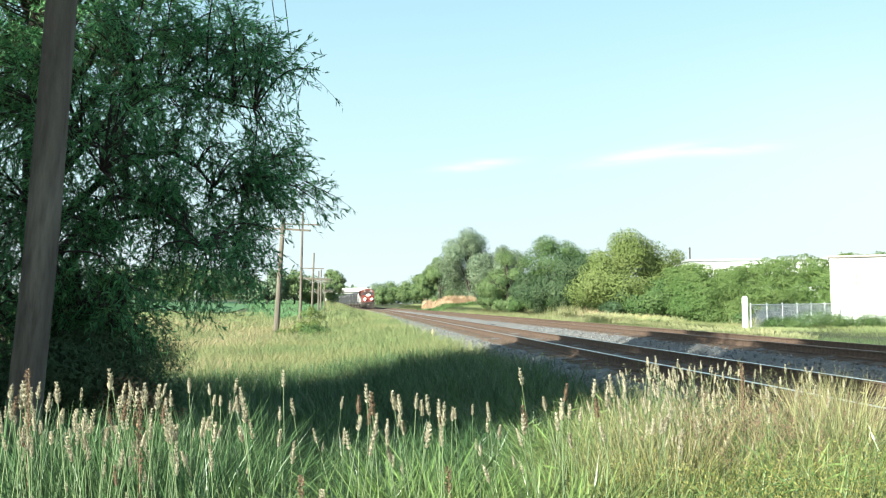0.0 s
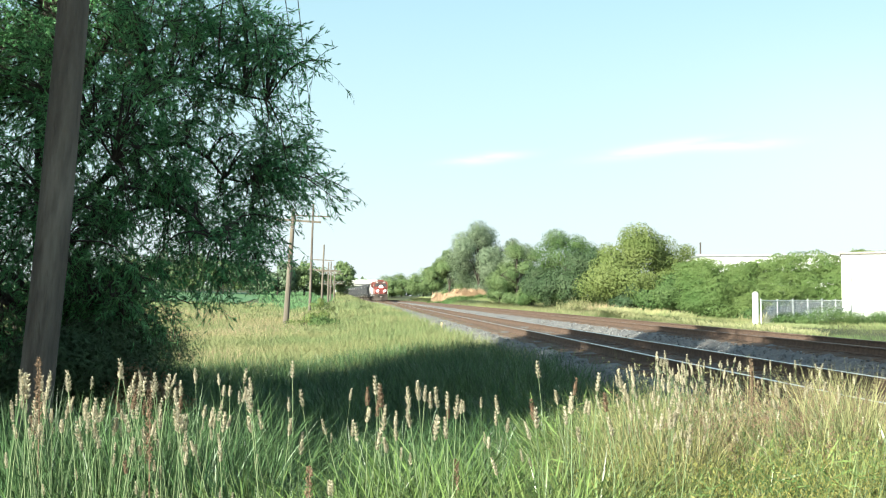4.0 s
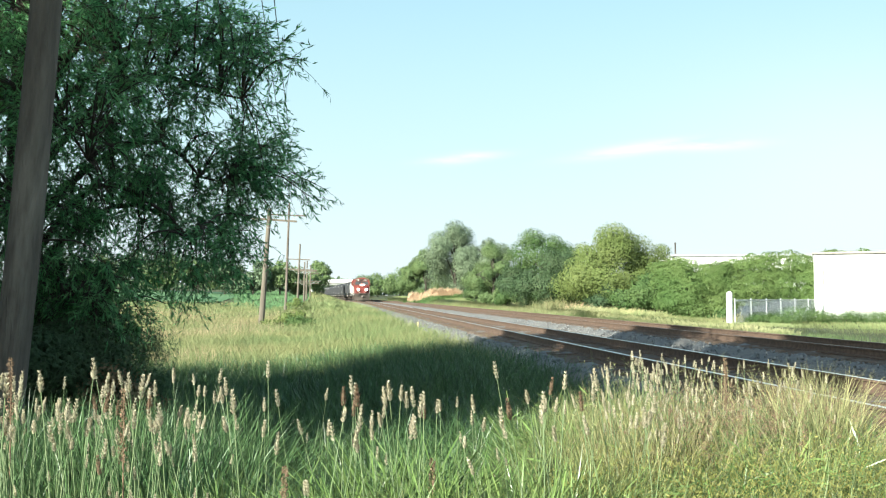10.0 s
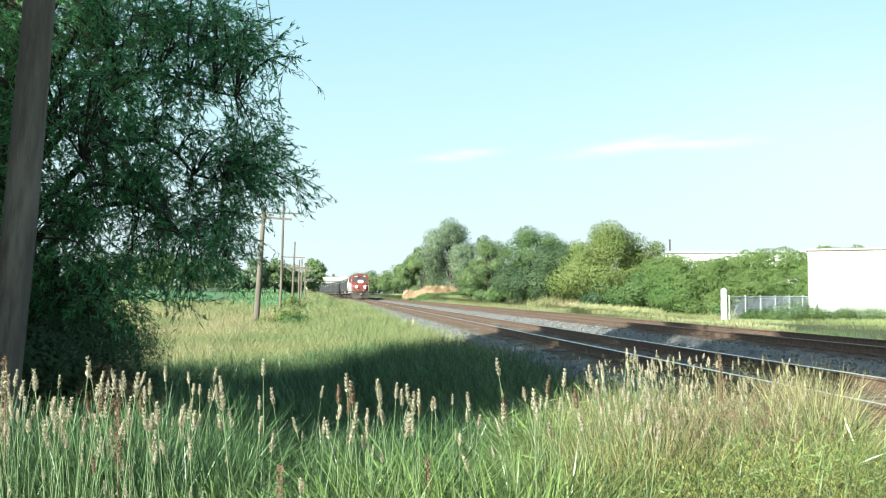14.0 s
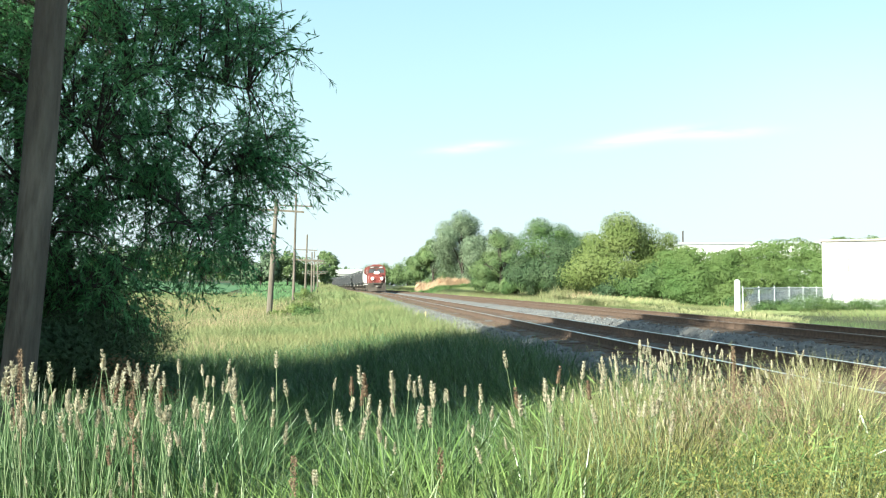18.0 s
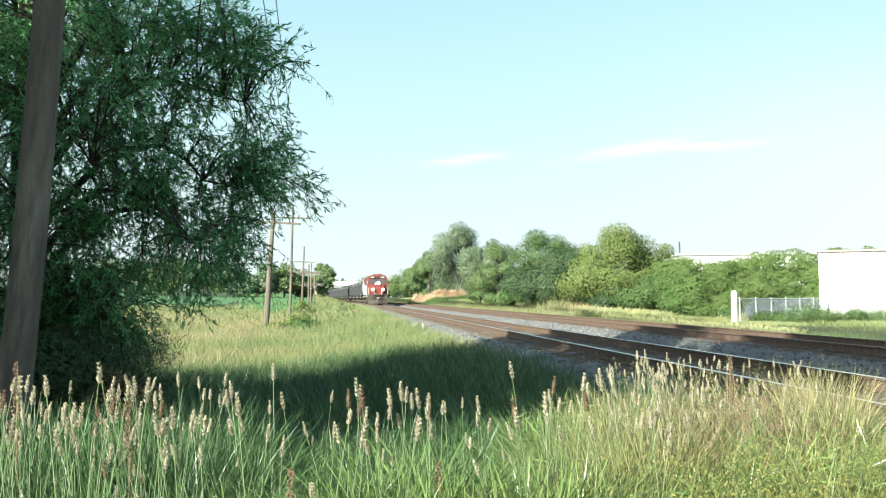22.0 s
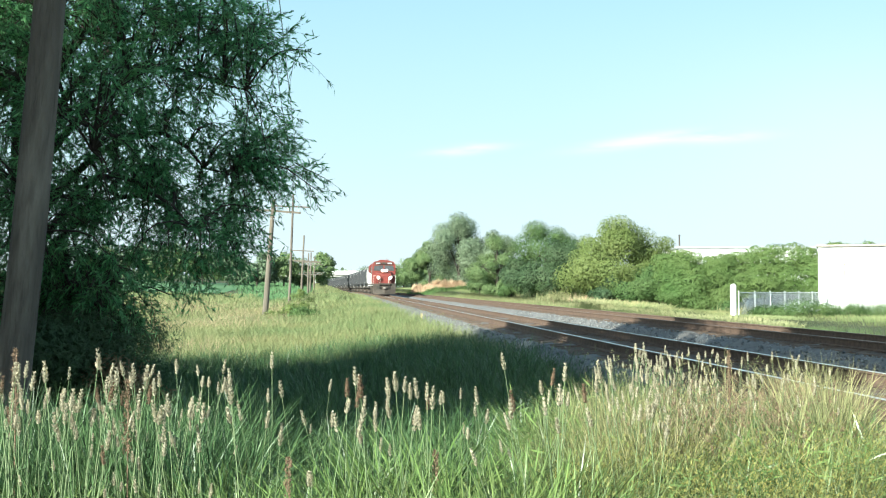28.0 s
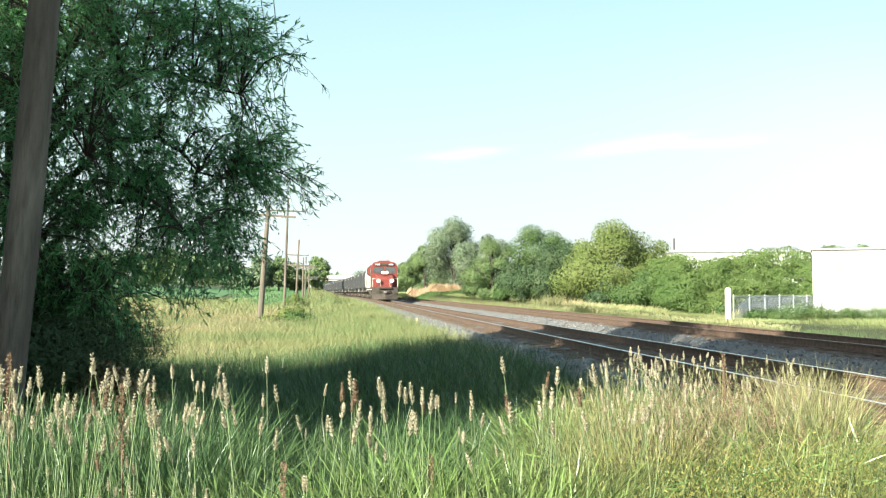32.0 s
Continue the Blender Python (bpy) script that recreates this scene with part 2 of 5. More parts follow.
M_GLOW = mat("headlight_lens", (0.9, 0.88, 0.8), (0.95, 0.93, 0.85), 2, 0.3, glow=40.0)
M_HOPPER = mat("hopper_grey_paint", (0.045, 0.05, 0.056), (0.075, 0.08, 0.088), 2, 0.6, c=(0.055, 0.045, 0.04), c_scale=0.5, c_amount=0.5)
M_HOPPER_END = mat("hopper_pale_end", (0.62, 0.61, 0.58), (0.72, 0.71, 0.68), 2, 0.6, c=(0.45, 0.40, 0.35), c_scale=0.8, c_amount=0.4)
M_STEEL = mat("worn_wheel_steel", (0.20, 0.17, 0.15), (0.32, 0.29, 0.27), 6, 0.5, 0.7)
M_CAR_WHITE = mat("silver_car_paint", (0.36, 0.38, 0.40), (0.42, 0.44, 0.46), 2, 0.25)
M_CAR_DARK = mat("dark_car_paint", (0.035, 0.04, 0.045), (0.05, 0.055, 0.06), 2, 0.2)
M_RUBBER = mat("tyre_rubber", (0.02, 0.02, 0.02), (0.035, 0.035, 0.035), 8, 0.9)


# ---- mesh helpers ----
def link(name, me, material, parent=None, label=""):
    ob = new(name, me)
    if material is not None and not me.materials:
        me.materials.append(material)
    if parent is not None:
        ob.parent = parent
    if label:
        ob["label"] = label
    return ob


def part(name, bm, material, parent=None, label=""):
    me = bpy.data.meshes.new(name)
    bmesh.ops.recalc_face_normals(bm, faces=bm.faces)
    bm.to_mesh(me)
    bm.free()
    return link(name, me, material, parent, label)


def raw(name, verts, faces, material, parent=None, label="", smooth=False):
    """A mesh from numpy arrays: verts (n, 3), faces (m, 3 or 4)."""
    me = bpy.data.meshes.new(name)
    verts, faces = np.asarray(verts, np.float32), np.asarray(faces, np.int32)
    k = faces.shape[1]
    me.vertices.add(len(verts))
    me.vertices.foreach_set("co", verts.ravel())
    me.loops.add(faces.size)
    me.loops.foreach_set("vertex_index", faces.ravel())
    me.polygons.add(len(faces))
    me.polygons.foreach_set("loop_start", np.arange(0, faces.size, k, dtype=np.int32))
    if smooth:
        me.polygons.foreach_set("use_smooth", np.ones(len(faces), bool))
    me.update(calc_edges=True)
    return link(name, me, material, parent, label)


def box(bm, lo, hi, bevel=0.0):
    made = bmesh.ops.create_cube(bm, size=1.0)["verts"]
    size, mid = [b - a for a, b in zip(lo, hi)], [(a + b) / 2 for a, b in zip(lo, hi)]
    bmesh.ops.scale(bm, vec=size, verts=made)
    bmesh.ops.translate(bm, vec=mid, verts=made)
    if bevel:
        edges = list({e for v in made for e in v.link_edges})
        bmesh.ops.bevel(bm, geom=edges, offset=bevel, segments=2, affect="EDGES", profile=0.6)
    return bm


def rod(bm, a, b, r0, r1=None, n=10):
    a, b = Vector(a), Vector(b)
    d = b - a
    m = Matrix.Translation((a + b) / 2) @ d.to_track_quat("Z", "Y").to_matrix().to_4x4()
    bmesh.ops.create_cone(bm, cap_ends=True, segments=n, radius1=r0, radius2=r0 if r1 is None else r1, depth=d.length, matrix=m)
    return bm


def prism(bm, outline, axis, lo, hi):
    """A closed outline of 2D points drawn out along an axis: 'x', 'y' or 'z'."""
    def put(p, h):
        return {"x": (h, p[0], p[1]), "y": (p[0], h, p[1]), "z": (p[0], p[1], h)}[axis]
    va = [bm.verts.new(put(p, lo)) for p in outline]
    vb = [bm.verts.new(put(p, hi)) for p in outline]
    bm.faces.new(va)
    bm.faces.new(vb[::-1])
    for i in range(len(outline)):
        j = (i + 1) % len(outline)
        bm.faces.new((va[i], vb[i], vb[j], va[j]))
    return bm


def bx(lo, hi, bevel=0.0):
    return box(bmesh.new(), lo, hi, bevel)


def empty(name, m, label, category, group=""):
    ob = new(name)
    ob.matrix_world = m
    return tagged(ob, label, category, group)


# ---- lie of the land ----
SLOPE = -0.111                     # sideways drift of the railway per metre ahead
CROSS = 1 / math.hypot(1, SLOPE)
RAIL_0 = 4.92                      # where the nearest rail would pass beside the camera
RAIL_TOP = 0.60
GAUGE = 1.505                      # between rail centres
SPACING = 5.15                     # from track to track
LEFT_Y = (-400, -20, 0, 6, 15, 64, 96, 124, 147, 160, 220, 300, 600, 5000)
LEFT_Z = (0, 0, 0, -0.1, -0.40, -0.50, 0.0, 0.2, 0.5, 0.9, 1.7, 2.6, 3.5, 3.5)
RIGHT_Y = (-400, 0, 48, 66, 90, 165, 300, 600, 5000)
RIGHT_Z = (0.0, 0.0, 0.15, 0.35, 0.55, 1.0, 1.3, 2.0, 2.5)


def bend(y):
    """Sideways shift where the line curves away to the left, far ahead."""
    d = np.clip(np.asarray(y, float) - 120, 0, 170)
    return -1.5e-4 * d * d - 0.051 * np.maximum(np.asarray(y, float) - 290, 0)


def across(x, y):
    """Distance to the right of the nearest rail."""
    return (x - RAIL_0 - SLOPE * y - bend(y)) * CROSS


def land(x, y):
    x, y = np.asarray(x, float), np.asarray(y, float)
    q = across(x, y)
    zl, zr = np.interp(y, LEFT_Y, LEFT_Z), np.interp(y, RIGHT_Y, RIGHT_Z)
    zl = zl + np.clip((-q - 14) / 60, 0, 1) * np.interp(y, (60, 120, 300), (0, 1.4, 2.2))
    mid = np.full_like(q, 0.02)
    a = np.clip((q + 7) / 4.5, 0, 1)
    b = np.clip((q - 8.5) / 4, 0, 1)
    a, b = a * a * (3 - 2 * a), b * b * (3 - 2 * b)
    z = zl * (1 - a) + mid * a
    z = z * (1 - b) + zr * b
    z = z - 0.8 * np.exp(-((x - 20.5) ** 2 + (y - 61) ** 2) / 18)   # a sunken yard behind the fence
    z = z + 0.22 * np.exp(-((q + 4.6) / 2.4) ** 2) * np.interp(y, (45, 110, 190, 240), (0, 1, 1, 0))   # a low bank beside the track
    return z + 0.05 * np.sin(x * 0.9 + 1.3 * np.sin(y * 0.31)) * np.cos(y * 0.7)


def on_track(q, y, z=0.0):
    """A point q metres to the right of the nearest rail, y metres ahead."""
    return Vector((RAIL_0 + q / CROSS + SLOPE * y + float(bend(y)), y, z))


# ---- ground ----
def spread(lo, hi, dense_lo, dense_hi, step, growth=1.25):
    out = list(np.arange(dense_lo, dense_hi, step))
    s, v = step, dense_hi
    while v < hi:
        out.append(v)
        s *= growth
        v += s
    out.append(hi)
    s, v = step * growth, dense_lo - step
    while v > lo:
        out.insert(0, v)
        s *= growth
        v -= s
    out.insert(0, lo)
    return np.array(out)


def ground_sheet():
    xs, ys = spread(-2500, 2500, -30, 40, 0.7), spread(-900, 4500, -4, 120, 0.8)
    gx, gy = np.meshgrid(xs, ys)
    gz = land(gx, gy)
    n, m = len(ys), len(xs)
    idx = np.arange(n * m).reshape(n, m)
    faces = np.stack([idx[:-1, :-1], idx[:-1, 1:], idx[1:, 1:], idx[1:, :-1]], -1).reshape(-1, 4)
    ob = raw("ground", np.stack([gx, gy, gz], -1).reshape(-1, 3), faces, M_SOIL, smooth=True)
    return tagged(ob, "rough grassy ground sloping gently beside the railway", "ground", kind="structure")


ground_sheet()

# a green crop field that rises behind the telegraph poles
cx, cy = np.meshgrid(np.linspace(-160, 0, 60), np.linspace(112, 240, 40))
cx = cx + SLOPE * cy - 18
cz = land(cx, cy) + 0.06
ci = np.arange(cx.size).reshape(cx.shape)
crop = raw("crop_field", np.stack([cx, cy, cz], -1).reshape(-1, 3),
           np.stack([ci[:-1, :-1], ci[:-1, 1:], ci[1:, 1:], ci[1:, :-1]], -1).reshape(-1, 4), M_CROP, smooth=True)
tagged(crop, "even dark green crop field behind the poles", "field", kind="structure")


# ---- railway ----
def long_strip(name, profile, material, y0, y1, step, rough=0.03):
    """A body with a cross-section (q, z) that follows the railway."""
    ys = np.arange(y0, y1 + step, step)
    rng = np.random.default_rng(len(profile) + int(y1))
    qs, zs = np.array([p[0] for p in profile]), np.array([p[1] for p in profile])
    qq, yy = np.meshgrid(qs, ys)
    zz = np.broadcast_to(zs, qq.shape) + rng.normal(0, rough, qq.shape)
    xx = RAIL_0 + qq / CROSS + SLOPE * yy + bend(yy)
    n, m = qq.shape
    idx = np.arange(n * m).reshape(n, m)
    faces = np.stack([idx[:-1, :-1], idx[:-1, 1:], idx[1:, 1:], idx[1:, :-1]], -1).reshape(-1, 4)
    return raw(name, np.stack([xx, yy, zz], -1).reshape(-1, 3), faces, material)


def dense(pts, step=0.25):
    out = []
    for (qa, za), (qb, zb) in zip(pts[:-1], pts[1:]):
        n = max(1, round((qb - qa) / step))
        out += [(qa + (qb - qa) * i / n, za + (zb - za) * i / n) for i in range(n)]
    return out + [pts[-1]]


BED = dense([(-3.2, -0.45), (-1.0, 0.38), (2.5, 0.38), (3.4, 0.20), (3.9, 0.20), (4.4, 0.38), (7.8, 0.38), (9.6, -0.1)])
tagged(long_strip("ballast_bed", BED, M_BALLAST, -40, 60, 0.3), "grey crushed stone ballast under two tracks", "ballast", kind="structure")
tagged(long_strip("ballast_bed", BED, M_BALLAST, 60, 620, 4.0, 0.02), "grey crushed stone ballast under two tracks", "ballast", kind="structure")
for base in (0.0, SPACING):
    inner = dense([(base - 0.62, 0.35), (base - 0.55, 0.415), (base + GAUGE + 0.55, 0.415), (base + GAUGE + 0.62, 0.35)])
    tagged(long_strip("track_bed", inner, M_RUST_BED, -40, 60, 0.3, 0.012), "rust-brown stained stone between the rails", "ballast", kind="structure")
    tagged(long_strip("track_bed", inner, M_RUST_BED, 60, 620, 4.0, 0.012), "rust-brown stained stone between the rails", "ballast", kind="structure")

TURN = pose(0, 0, 0, 0, 0, math.degrees(math.atan(-SLOPE)))
RAIL_FORM = [(-0.07, 0), (0.07, 0), (0.07, 0.012), (0.012, 0.035), (0.012, 0.13), (0.036, 0.14), (0.036, 0.17), (-0.036, 0.17), (-0.036, 0.14), (-0.012, 0.13), (-0.012, 0.035), (-0.07, 0.012)]


def rail_mesh(top):
    """A rail drawn along the line, in the track's own space; its running face is top."""
    run = np.concatenate([[-40.0, 0.0, 60.0], np.arange(116, 626, 6.0)])
    lat = bend(run * CROSS) * CROSS
    bm = bmesh.new()
    rings = [[bm.verts.new((px + dx, py, pz)) for px, pz in RAIL_FORM] for py, dx in zip(run, lat)]
    k = len(RAIL_FORM)
    for ra, rb in zip(rings[:-1], rings[1:]):
        for i in range(k):
            bm.faces.new((ra[i], ra[(i + 1) % k], rb[(i + 1) % k], rb[i])).material_index = 1 if i == 6 else 0
    bm.faces.new(rings[0])
    bm.faces.new(rings[-1][::-1])
    bmesh.ops.recalc_face_normals(bm, faces=bm.faces)
    me = bpy.data.meshes.new("rail")
    bm.to_mesh(me)
    bm.free()
    me.materials.append(M_RAIL_SIDE)
    me.materials.append(top)
    return me


def track(base, label, top):
    t = empty("railway_track", Matrix.Translation(on_track(base, 0)) @ TURN, label, "railway track", "pair of tracks")
    me = rail_mesh(top)
    for q in (0, GAUGE):
        r = link("rail", me, None, t)
        r.location = (q, 0, RAIL_TOP - 0.17)
    bm = bx((-0.55, -0.11, -0.16), (GAUGE + 0.55, 0.11, 0.0), 0.015)
    tie = part("tie", bm, M_TIE, t)
    tie.location = (0, 1.0, RAIL_TOP - 0.172)
    plate = bx((-0.10, -0.085, 0), (0.10, 0.085, 0.014))
    plates = part("tie_plate", plate, M_RAIL_SIDE, t)
    plates.location = (0, 1.0, RAIL_TOP - 0.171)
    for i in range(1, 150):
        o = link("tie", tie.data, None, t)
        o.location = (random.uniform(-0.03, 0.03), 1.0 + 0.53 * i, RAIL_TOP - 0.172 + random.uniform(-0.008, 0.004))
        o.rotation_euler = (0, 0, random.uniform(-0.015, 0.015))
        if i < 90:
            for q in (0, GAUGE):
                p = link("tie_plate", plates.data, None, t)
                p.location = (q, 1.0 + 0.53 * i, RAIL_TOP - 0.171)
    bm = bmesh.new()
    for i in range(150, 600):
        y = 1.0 + 0.53 * i
        u = float(bend(y * CROSS)) * CROSS
        prism(bm, [(u - 0.55, y - 0.11), (u + GAUGE + 0.55, y - 0.11), (u + GAUGE + 0.55, y + 0.11), (u - 0.55, y + 0.11)], "z", RAIL_TOP - 0.3, RAIL_TOP - 0.172)
    tagged(part("far_sleeper_band", bm, M_TIE, t), kind="stuff")
    return t


track(0.0, "rusty rails with polished tops on stained ties", M_RAIL_TOP)
track(SPACING, "second track of dull rusty rails on dark ties", M_RAIL_DULL)


def stones():
    """Loose stones on the shoulder and between the tracks, each a small lump."""
    rng = np.random.default_rng(5)
    n = 11000
    y = 6 + 44 * rng.random(n) ** 1.5
    q = np.where(rng.random(n) < 0.55, rng.uniform(2.3, 4.6, n), rng.uniform(-3.0, -0.7, n))
    z = np.interp(q, [p[0] for p in BED], [p[1] for p in BED])
    x = RAIL_0 + q / CROSS + SLOPE * y
    base = np.array([(1, 0, 0), (-1, 0, 0), (0, 1, 0), (0, -1, 0), (0, 0, 1), (0, 0, -1)], float)
    tri = np.array([(0, 2, 4), (2, 1, 4), (1, 3, 4), (3, 0, 4), (2, 0, 5), (1, 2, 5), (3, 1, 5), (0, 3, 5)])
    size = rng.uniform(0.015, 0.04, (n, 1, 1)) * rng.uniform(0.6, 1.3, (n, 1, 3))
    ang = rng.uniform(0, 6.28, n)
    v = base[None] * size * rng.uniform(0.7, 1.2, (n, 6, 1))
    c, s = np.cos(ang)[:, None], np.sin(ang)[:, None]
    v = np.stack([v[..., 0] * c - v[..., 1] * s, v[..., 0] * s + v[..., 1] * c, v[..., 2]], -1)
    v += np.stack([x, y, z + 0.02], -1)[:, None]
    f = (tri[None] + 6 * np.arange(n)[:, None, None]).reshape(-1, 3)
    tagged(raw("ballast_stones", v.reshape(-1, 3), f, M_STONE), "loose grey crushed stones beside the rails", "stones", kind="stuff")


stones()


# ---- plants ----
def unit(v):
    return v / np.maximum(np.linalg.norm(v, axis=-1, keepdims=True), 1e-9)


def leaves(name, at, way, length, width, material, parent=None, label="", rng=None, facing=None):
    """Narrow four-cornered leaves: base, two sides, tip."""
    rng = rng or np.random.default_rng(1)
    n = len(at)
    way = unit(way)
    turn = unit(rng.normal(size=(n, 3)))
    side = unit(np.cross(way, turn if facing is None else facing + 0.45 * turn))
    up = np.cross(side, way)
    L, Wd = np.reshape(length, (-1, 1)), np.reshape(width, (-1, 1))
    v = np.stack([at, at + way * L * 0.45 + side * Wd * 0.5 + up * L * 0.06, at + way * L, at + way * L * 0.45 - side * Wd * 0.5 + up * L * 0.06], 1)
    f = np.arange(4 * n).reshape(n, 4)
    return raw(name, v.reshape(-1, 3), f, material, parent, label)


def blades(name, x, y, height, width, lean, material, label, segs=2, seed=3, lift=0.0, cat="grass"):
    """Bent grass blades that taper to a point."""
    rng = np.random.default_rng(seed)
    n = len(x)
    z = land(x, y) - 0.03 + lift
    h, w = np.broadcast_to(height, n), np.broadcast_to(width, n)
    az, face = rng.uniform(0, 2 * np.pi, n), rng.uniform(0, np.pi, n)
    bend = np.abs(rng.normal(0, 1, n)) * lean + lean * 0.3
    d = np.stack([np.cos(az), np.sin(az), 0 * az], -1)
    s = np.stack([np.cos(face), np.sin(face), 0 * az], -1)
    root = np.stack([x, y, z], -1)
    rows, k = [], segs + 1
    for i in range(k):
        t = i / k
        mid = root + d * (h * bend * t * t)[:, None] + np.array([0, 0, 1.0]) * (h * t * (1 - 0.25 * bend * t))[:, None]
        ww = (w * (1 - 0.55 * t))[:, None]
        rows += [mid - s * ww / 2, mid + s * ww / 2]
    tip = root + d * (h * bend)[:, None] + np.array([0, 0, 1.0]) * (h * (1 - 0.25 * bend))[:, None]
    rows += [tip]
    v = np.stack(rows, 1)
    m = v.shape[1]
    tri = []
    for i in range(segs):
        a = 2 * i
        tri += [(a, a + 1, a + 3), (a, a + 3, a + 2)]
    tri.append((2 * segs, 2 * segs + 1, m - 1))
    f = (np.array(tri)[None] + m * np.arange(n)[:, None, None]).reshape(-1, 3)
    return tagged(raw(name, v.reshape(-1, 3), f, material), label, cat, kind="stuff")


def scatter(n, y0, y1, left, right, seed, power=1.0, patch=0.0, clear=-1.6):
    """Points in the wedge between two bearings, kept off the ballast."""
    rng = np.random.default_rng(seed)
    y = y0 + (y1 - y0) * rng.random(n) ** power
    x = y * rng.uniform(left, right, n)
    keep = across(x, y) < clear + rng.normal(0, 0.35, n)
    if patch:
        keep &= (np.sin(x * 1.7 + 2 * np.sin(y * 0.9)) * np.cos(y * 1.3 + np.sin(x)) + rng.normal(0, 0.6, n)) > patch
    return x[keep], y[keep]


def clump_points(n, y0, y1, left, right, seed, per=14, spread_=0.08, clear=-1.6):
    cx_, cy_ = scatter(n // per, y0, y1, left, right, seed, clear=clear)
    rng = np.random.default_rng(seed + 1)
    x = np.repeat(cx_, per) + rng.normal(0, spread_, len(cx_) * per)
    y = np.repeat(cy_, per) + rng.normal(0, spread_, len(cx_) * per)
    return x, y


# tall fresh grass right before the camera, higher towards the middle
rg = np.random.default_rng(12)


def swell(x, y):
    """How tall the near grass stands: lower on the left, in uneven tufts."""
    b = x / y
    return np.interp(b, (-0.5, -0.34, -0.22, 0.0, 0.12, 0.3), (0.72, 0.74, 0.97, 1.0, 0.92, 0.80)) * (1 + 0.07 * np.sin(3.1 * x + 1.7 * y) + 0.05 * np.sin(7.3 * x - 2.0 * y))


gx, gy = clump_points(15000, 2.9, 5.2, -0.62, 0.30, 11, per=16, spread_=0.05, clear=-1.5)
blades("near_grass", gx, gy, swell(gx, gy) * rg.uniform(0.50, 0.86, len(gx)), rg.uniform(0.006, 0.012, len(gx)), 0.35, M_GRASS_NEAR, "lush bright green uncut grass", 3, 13)
gx, gy = clump_points(13500, 3.1, 4.9, -0.54, 0.24, 22, per=9, spread_=0.045, clear=-1.5)
blades("arching_grass", gx, gy, swell(gx, gy) * rg.uniform(0.70, 1.08, len(gx)), rg.uniform(0.010, 0.019, len(gx)), 0.55, M_GRASS_ARCH, "broad arching green grass leaves", 5, 23)
gx, gy = clump_points(2600, 3.1, 4.6, -0.54, 0.24, 28, per=6, spread_=0.05, clear=-1.5)
blades("withered_grass", gx, gy, swell(gx, gy) * rg.uniform(0.55, 0.95, len(gx)), rg.uniform(0.006, 0.012, len(gx)), 0.6, M_GRASS_DRY, "withered straw blades among the green", 4, 29)


def patch(x, y):
    """Drier (above nought) and greener patches, about a stride across."""
    return np.sin(2.3 * x + 1.3 * np.sin(1.9 * y)) * np.cos(2.1 * y + 0.8 * x)


def only(x, y, keep):
    return x[keep], y[keep]


gx, gy = clump_points(26000, 3.6, 8.0, 0.08, 0.62, 14, per=9, spread_=0.10, clear=-1.5)
gx, gy = only(gx, gy, patch(gx, gy) > np.where(gy < 5.0, -0.5, 0.2))
blades("dry_grass", gx, gy, rg.uniform(0.30, 0.80, len(gx)), rg.uniform(0.006, 0.013, len(gx)), 0.8, M_GRASS_DRY, "yellowing tall grass in the sun", 3, 15)
gx, gy = clump_points(34000, 4.2, 7.4, 0.08, 0.46, 46, per=18, spread_=0.06, clear=-1.5)
gx, gy = only(gx, gy, (patch(gx, gy) < 0.25) & (gy > 4.6))
blades("green_tussocks", gx, gy, rg.uniform(0.40, 0.88, len(gx)), rg.uniform(0.007, 0.014, len(gx)), 0.45, M_GRASS_ARCH, "green grass tussocks among yellowing stems", 4, 47)
gx, gy = clump_points(13000, 4.0, 9.0, 0.10, 0.50, 44, per=12, spread_=0.07, clear=-1.5)
blades("fresh_grass", gx, gy, rg.uniform(0.40, 0.84, len(gx)), rg.uniform(0.008, 0.015, len(gx)), 0.5, M_GRASS_LUSH, "green grass leaves among yellowing stems", 3, 45)
gx, gy = clump_points(13000, 5.0, 8.0, 0.15, 0.42, 24, per=11, spread_=0.06, clear=-1.15)
bb = gx / gy
gx, gy = only(gx, gy, (patch(gx, gy) > -0.3) & ((bb < 0.245) | (bb > 0.365) | (np.sin(41 * gx) * np.cos(37 * gy) > 0.72)))
blades("tall_dry_grass", gx, gy, np.interp(gx / gy, (0.2, 0.3), (0.92, 1.12)) * rg.uniform(0.6, 1.10, len(gx)), rg.uniform(0.006, 0.011, len(gx)), 0.3, M_GRASS_DRY, "tall straw-coloured grass beside the ballast", 3, 25)
gx, gy = clump_points(9000, 4.4, 7.2, 0.10, 0.44, 74, per=16, spread_=0.07, clear=-1.2)
blades("tall_green_grass", gx, gy, np.interp(gx / gy, (0.24, 0.27, 0.35, 0.38), (1.0, 0.82, 0.82, 1.0)) * rg.uniform(0.55, 0.98, len(gx)), rg.uniform(0.009, 0.016, len(gx)), 0.35, M_GRASS_LUSH, "tall green grass beside the ballast", 3, 75)
gx, gy = clump_points(3600, 4.6, 7.5, -0.50, -0.20, 76, per=8, spread_=0.09)
blades("tall_green_grass", gx, gy, rg.uniform(0.75, 1.22, len(gx)), rg.uniform(0.006, 0.011, len(gx)), 0.35, M_GRASS_NEAR, "tall thin green grass below the willow", 4, 77)
gx, gy = clump_points(105000, 5.8, 23, -0.5, 0.5, 16, per=10, spread_=0.12)
blades("meadow_grass", gx, gy, rg.uniform(0.40, 0.80, len(gx)), rg.uniform(0.008, 0.016, len(gx)), 0.50, M_GRASS_NEAR, "dense deep green meadow grass", 2, 17)
gx, gy = clump_points(125000, 20, 75, -0.5, 0.14, 18, per=9, spread_=0.32, clear=-1.0)
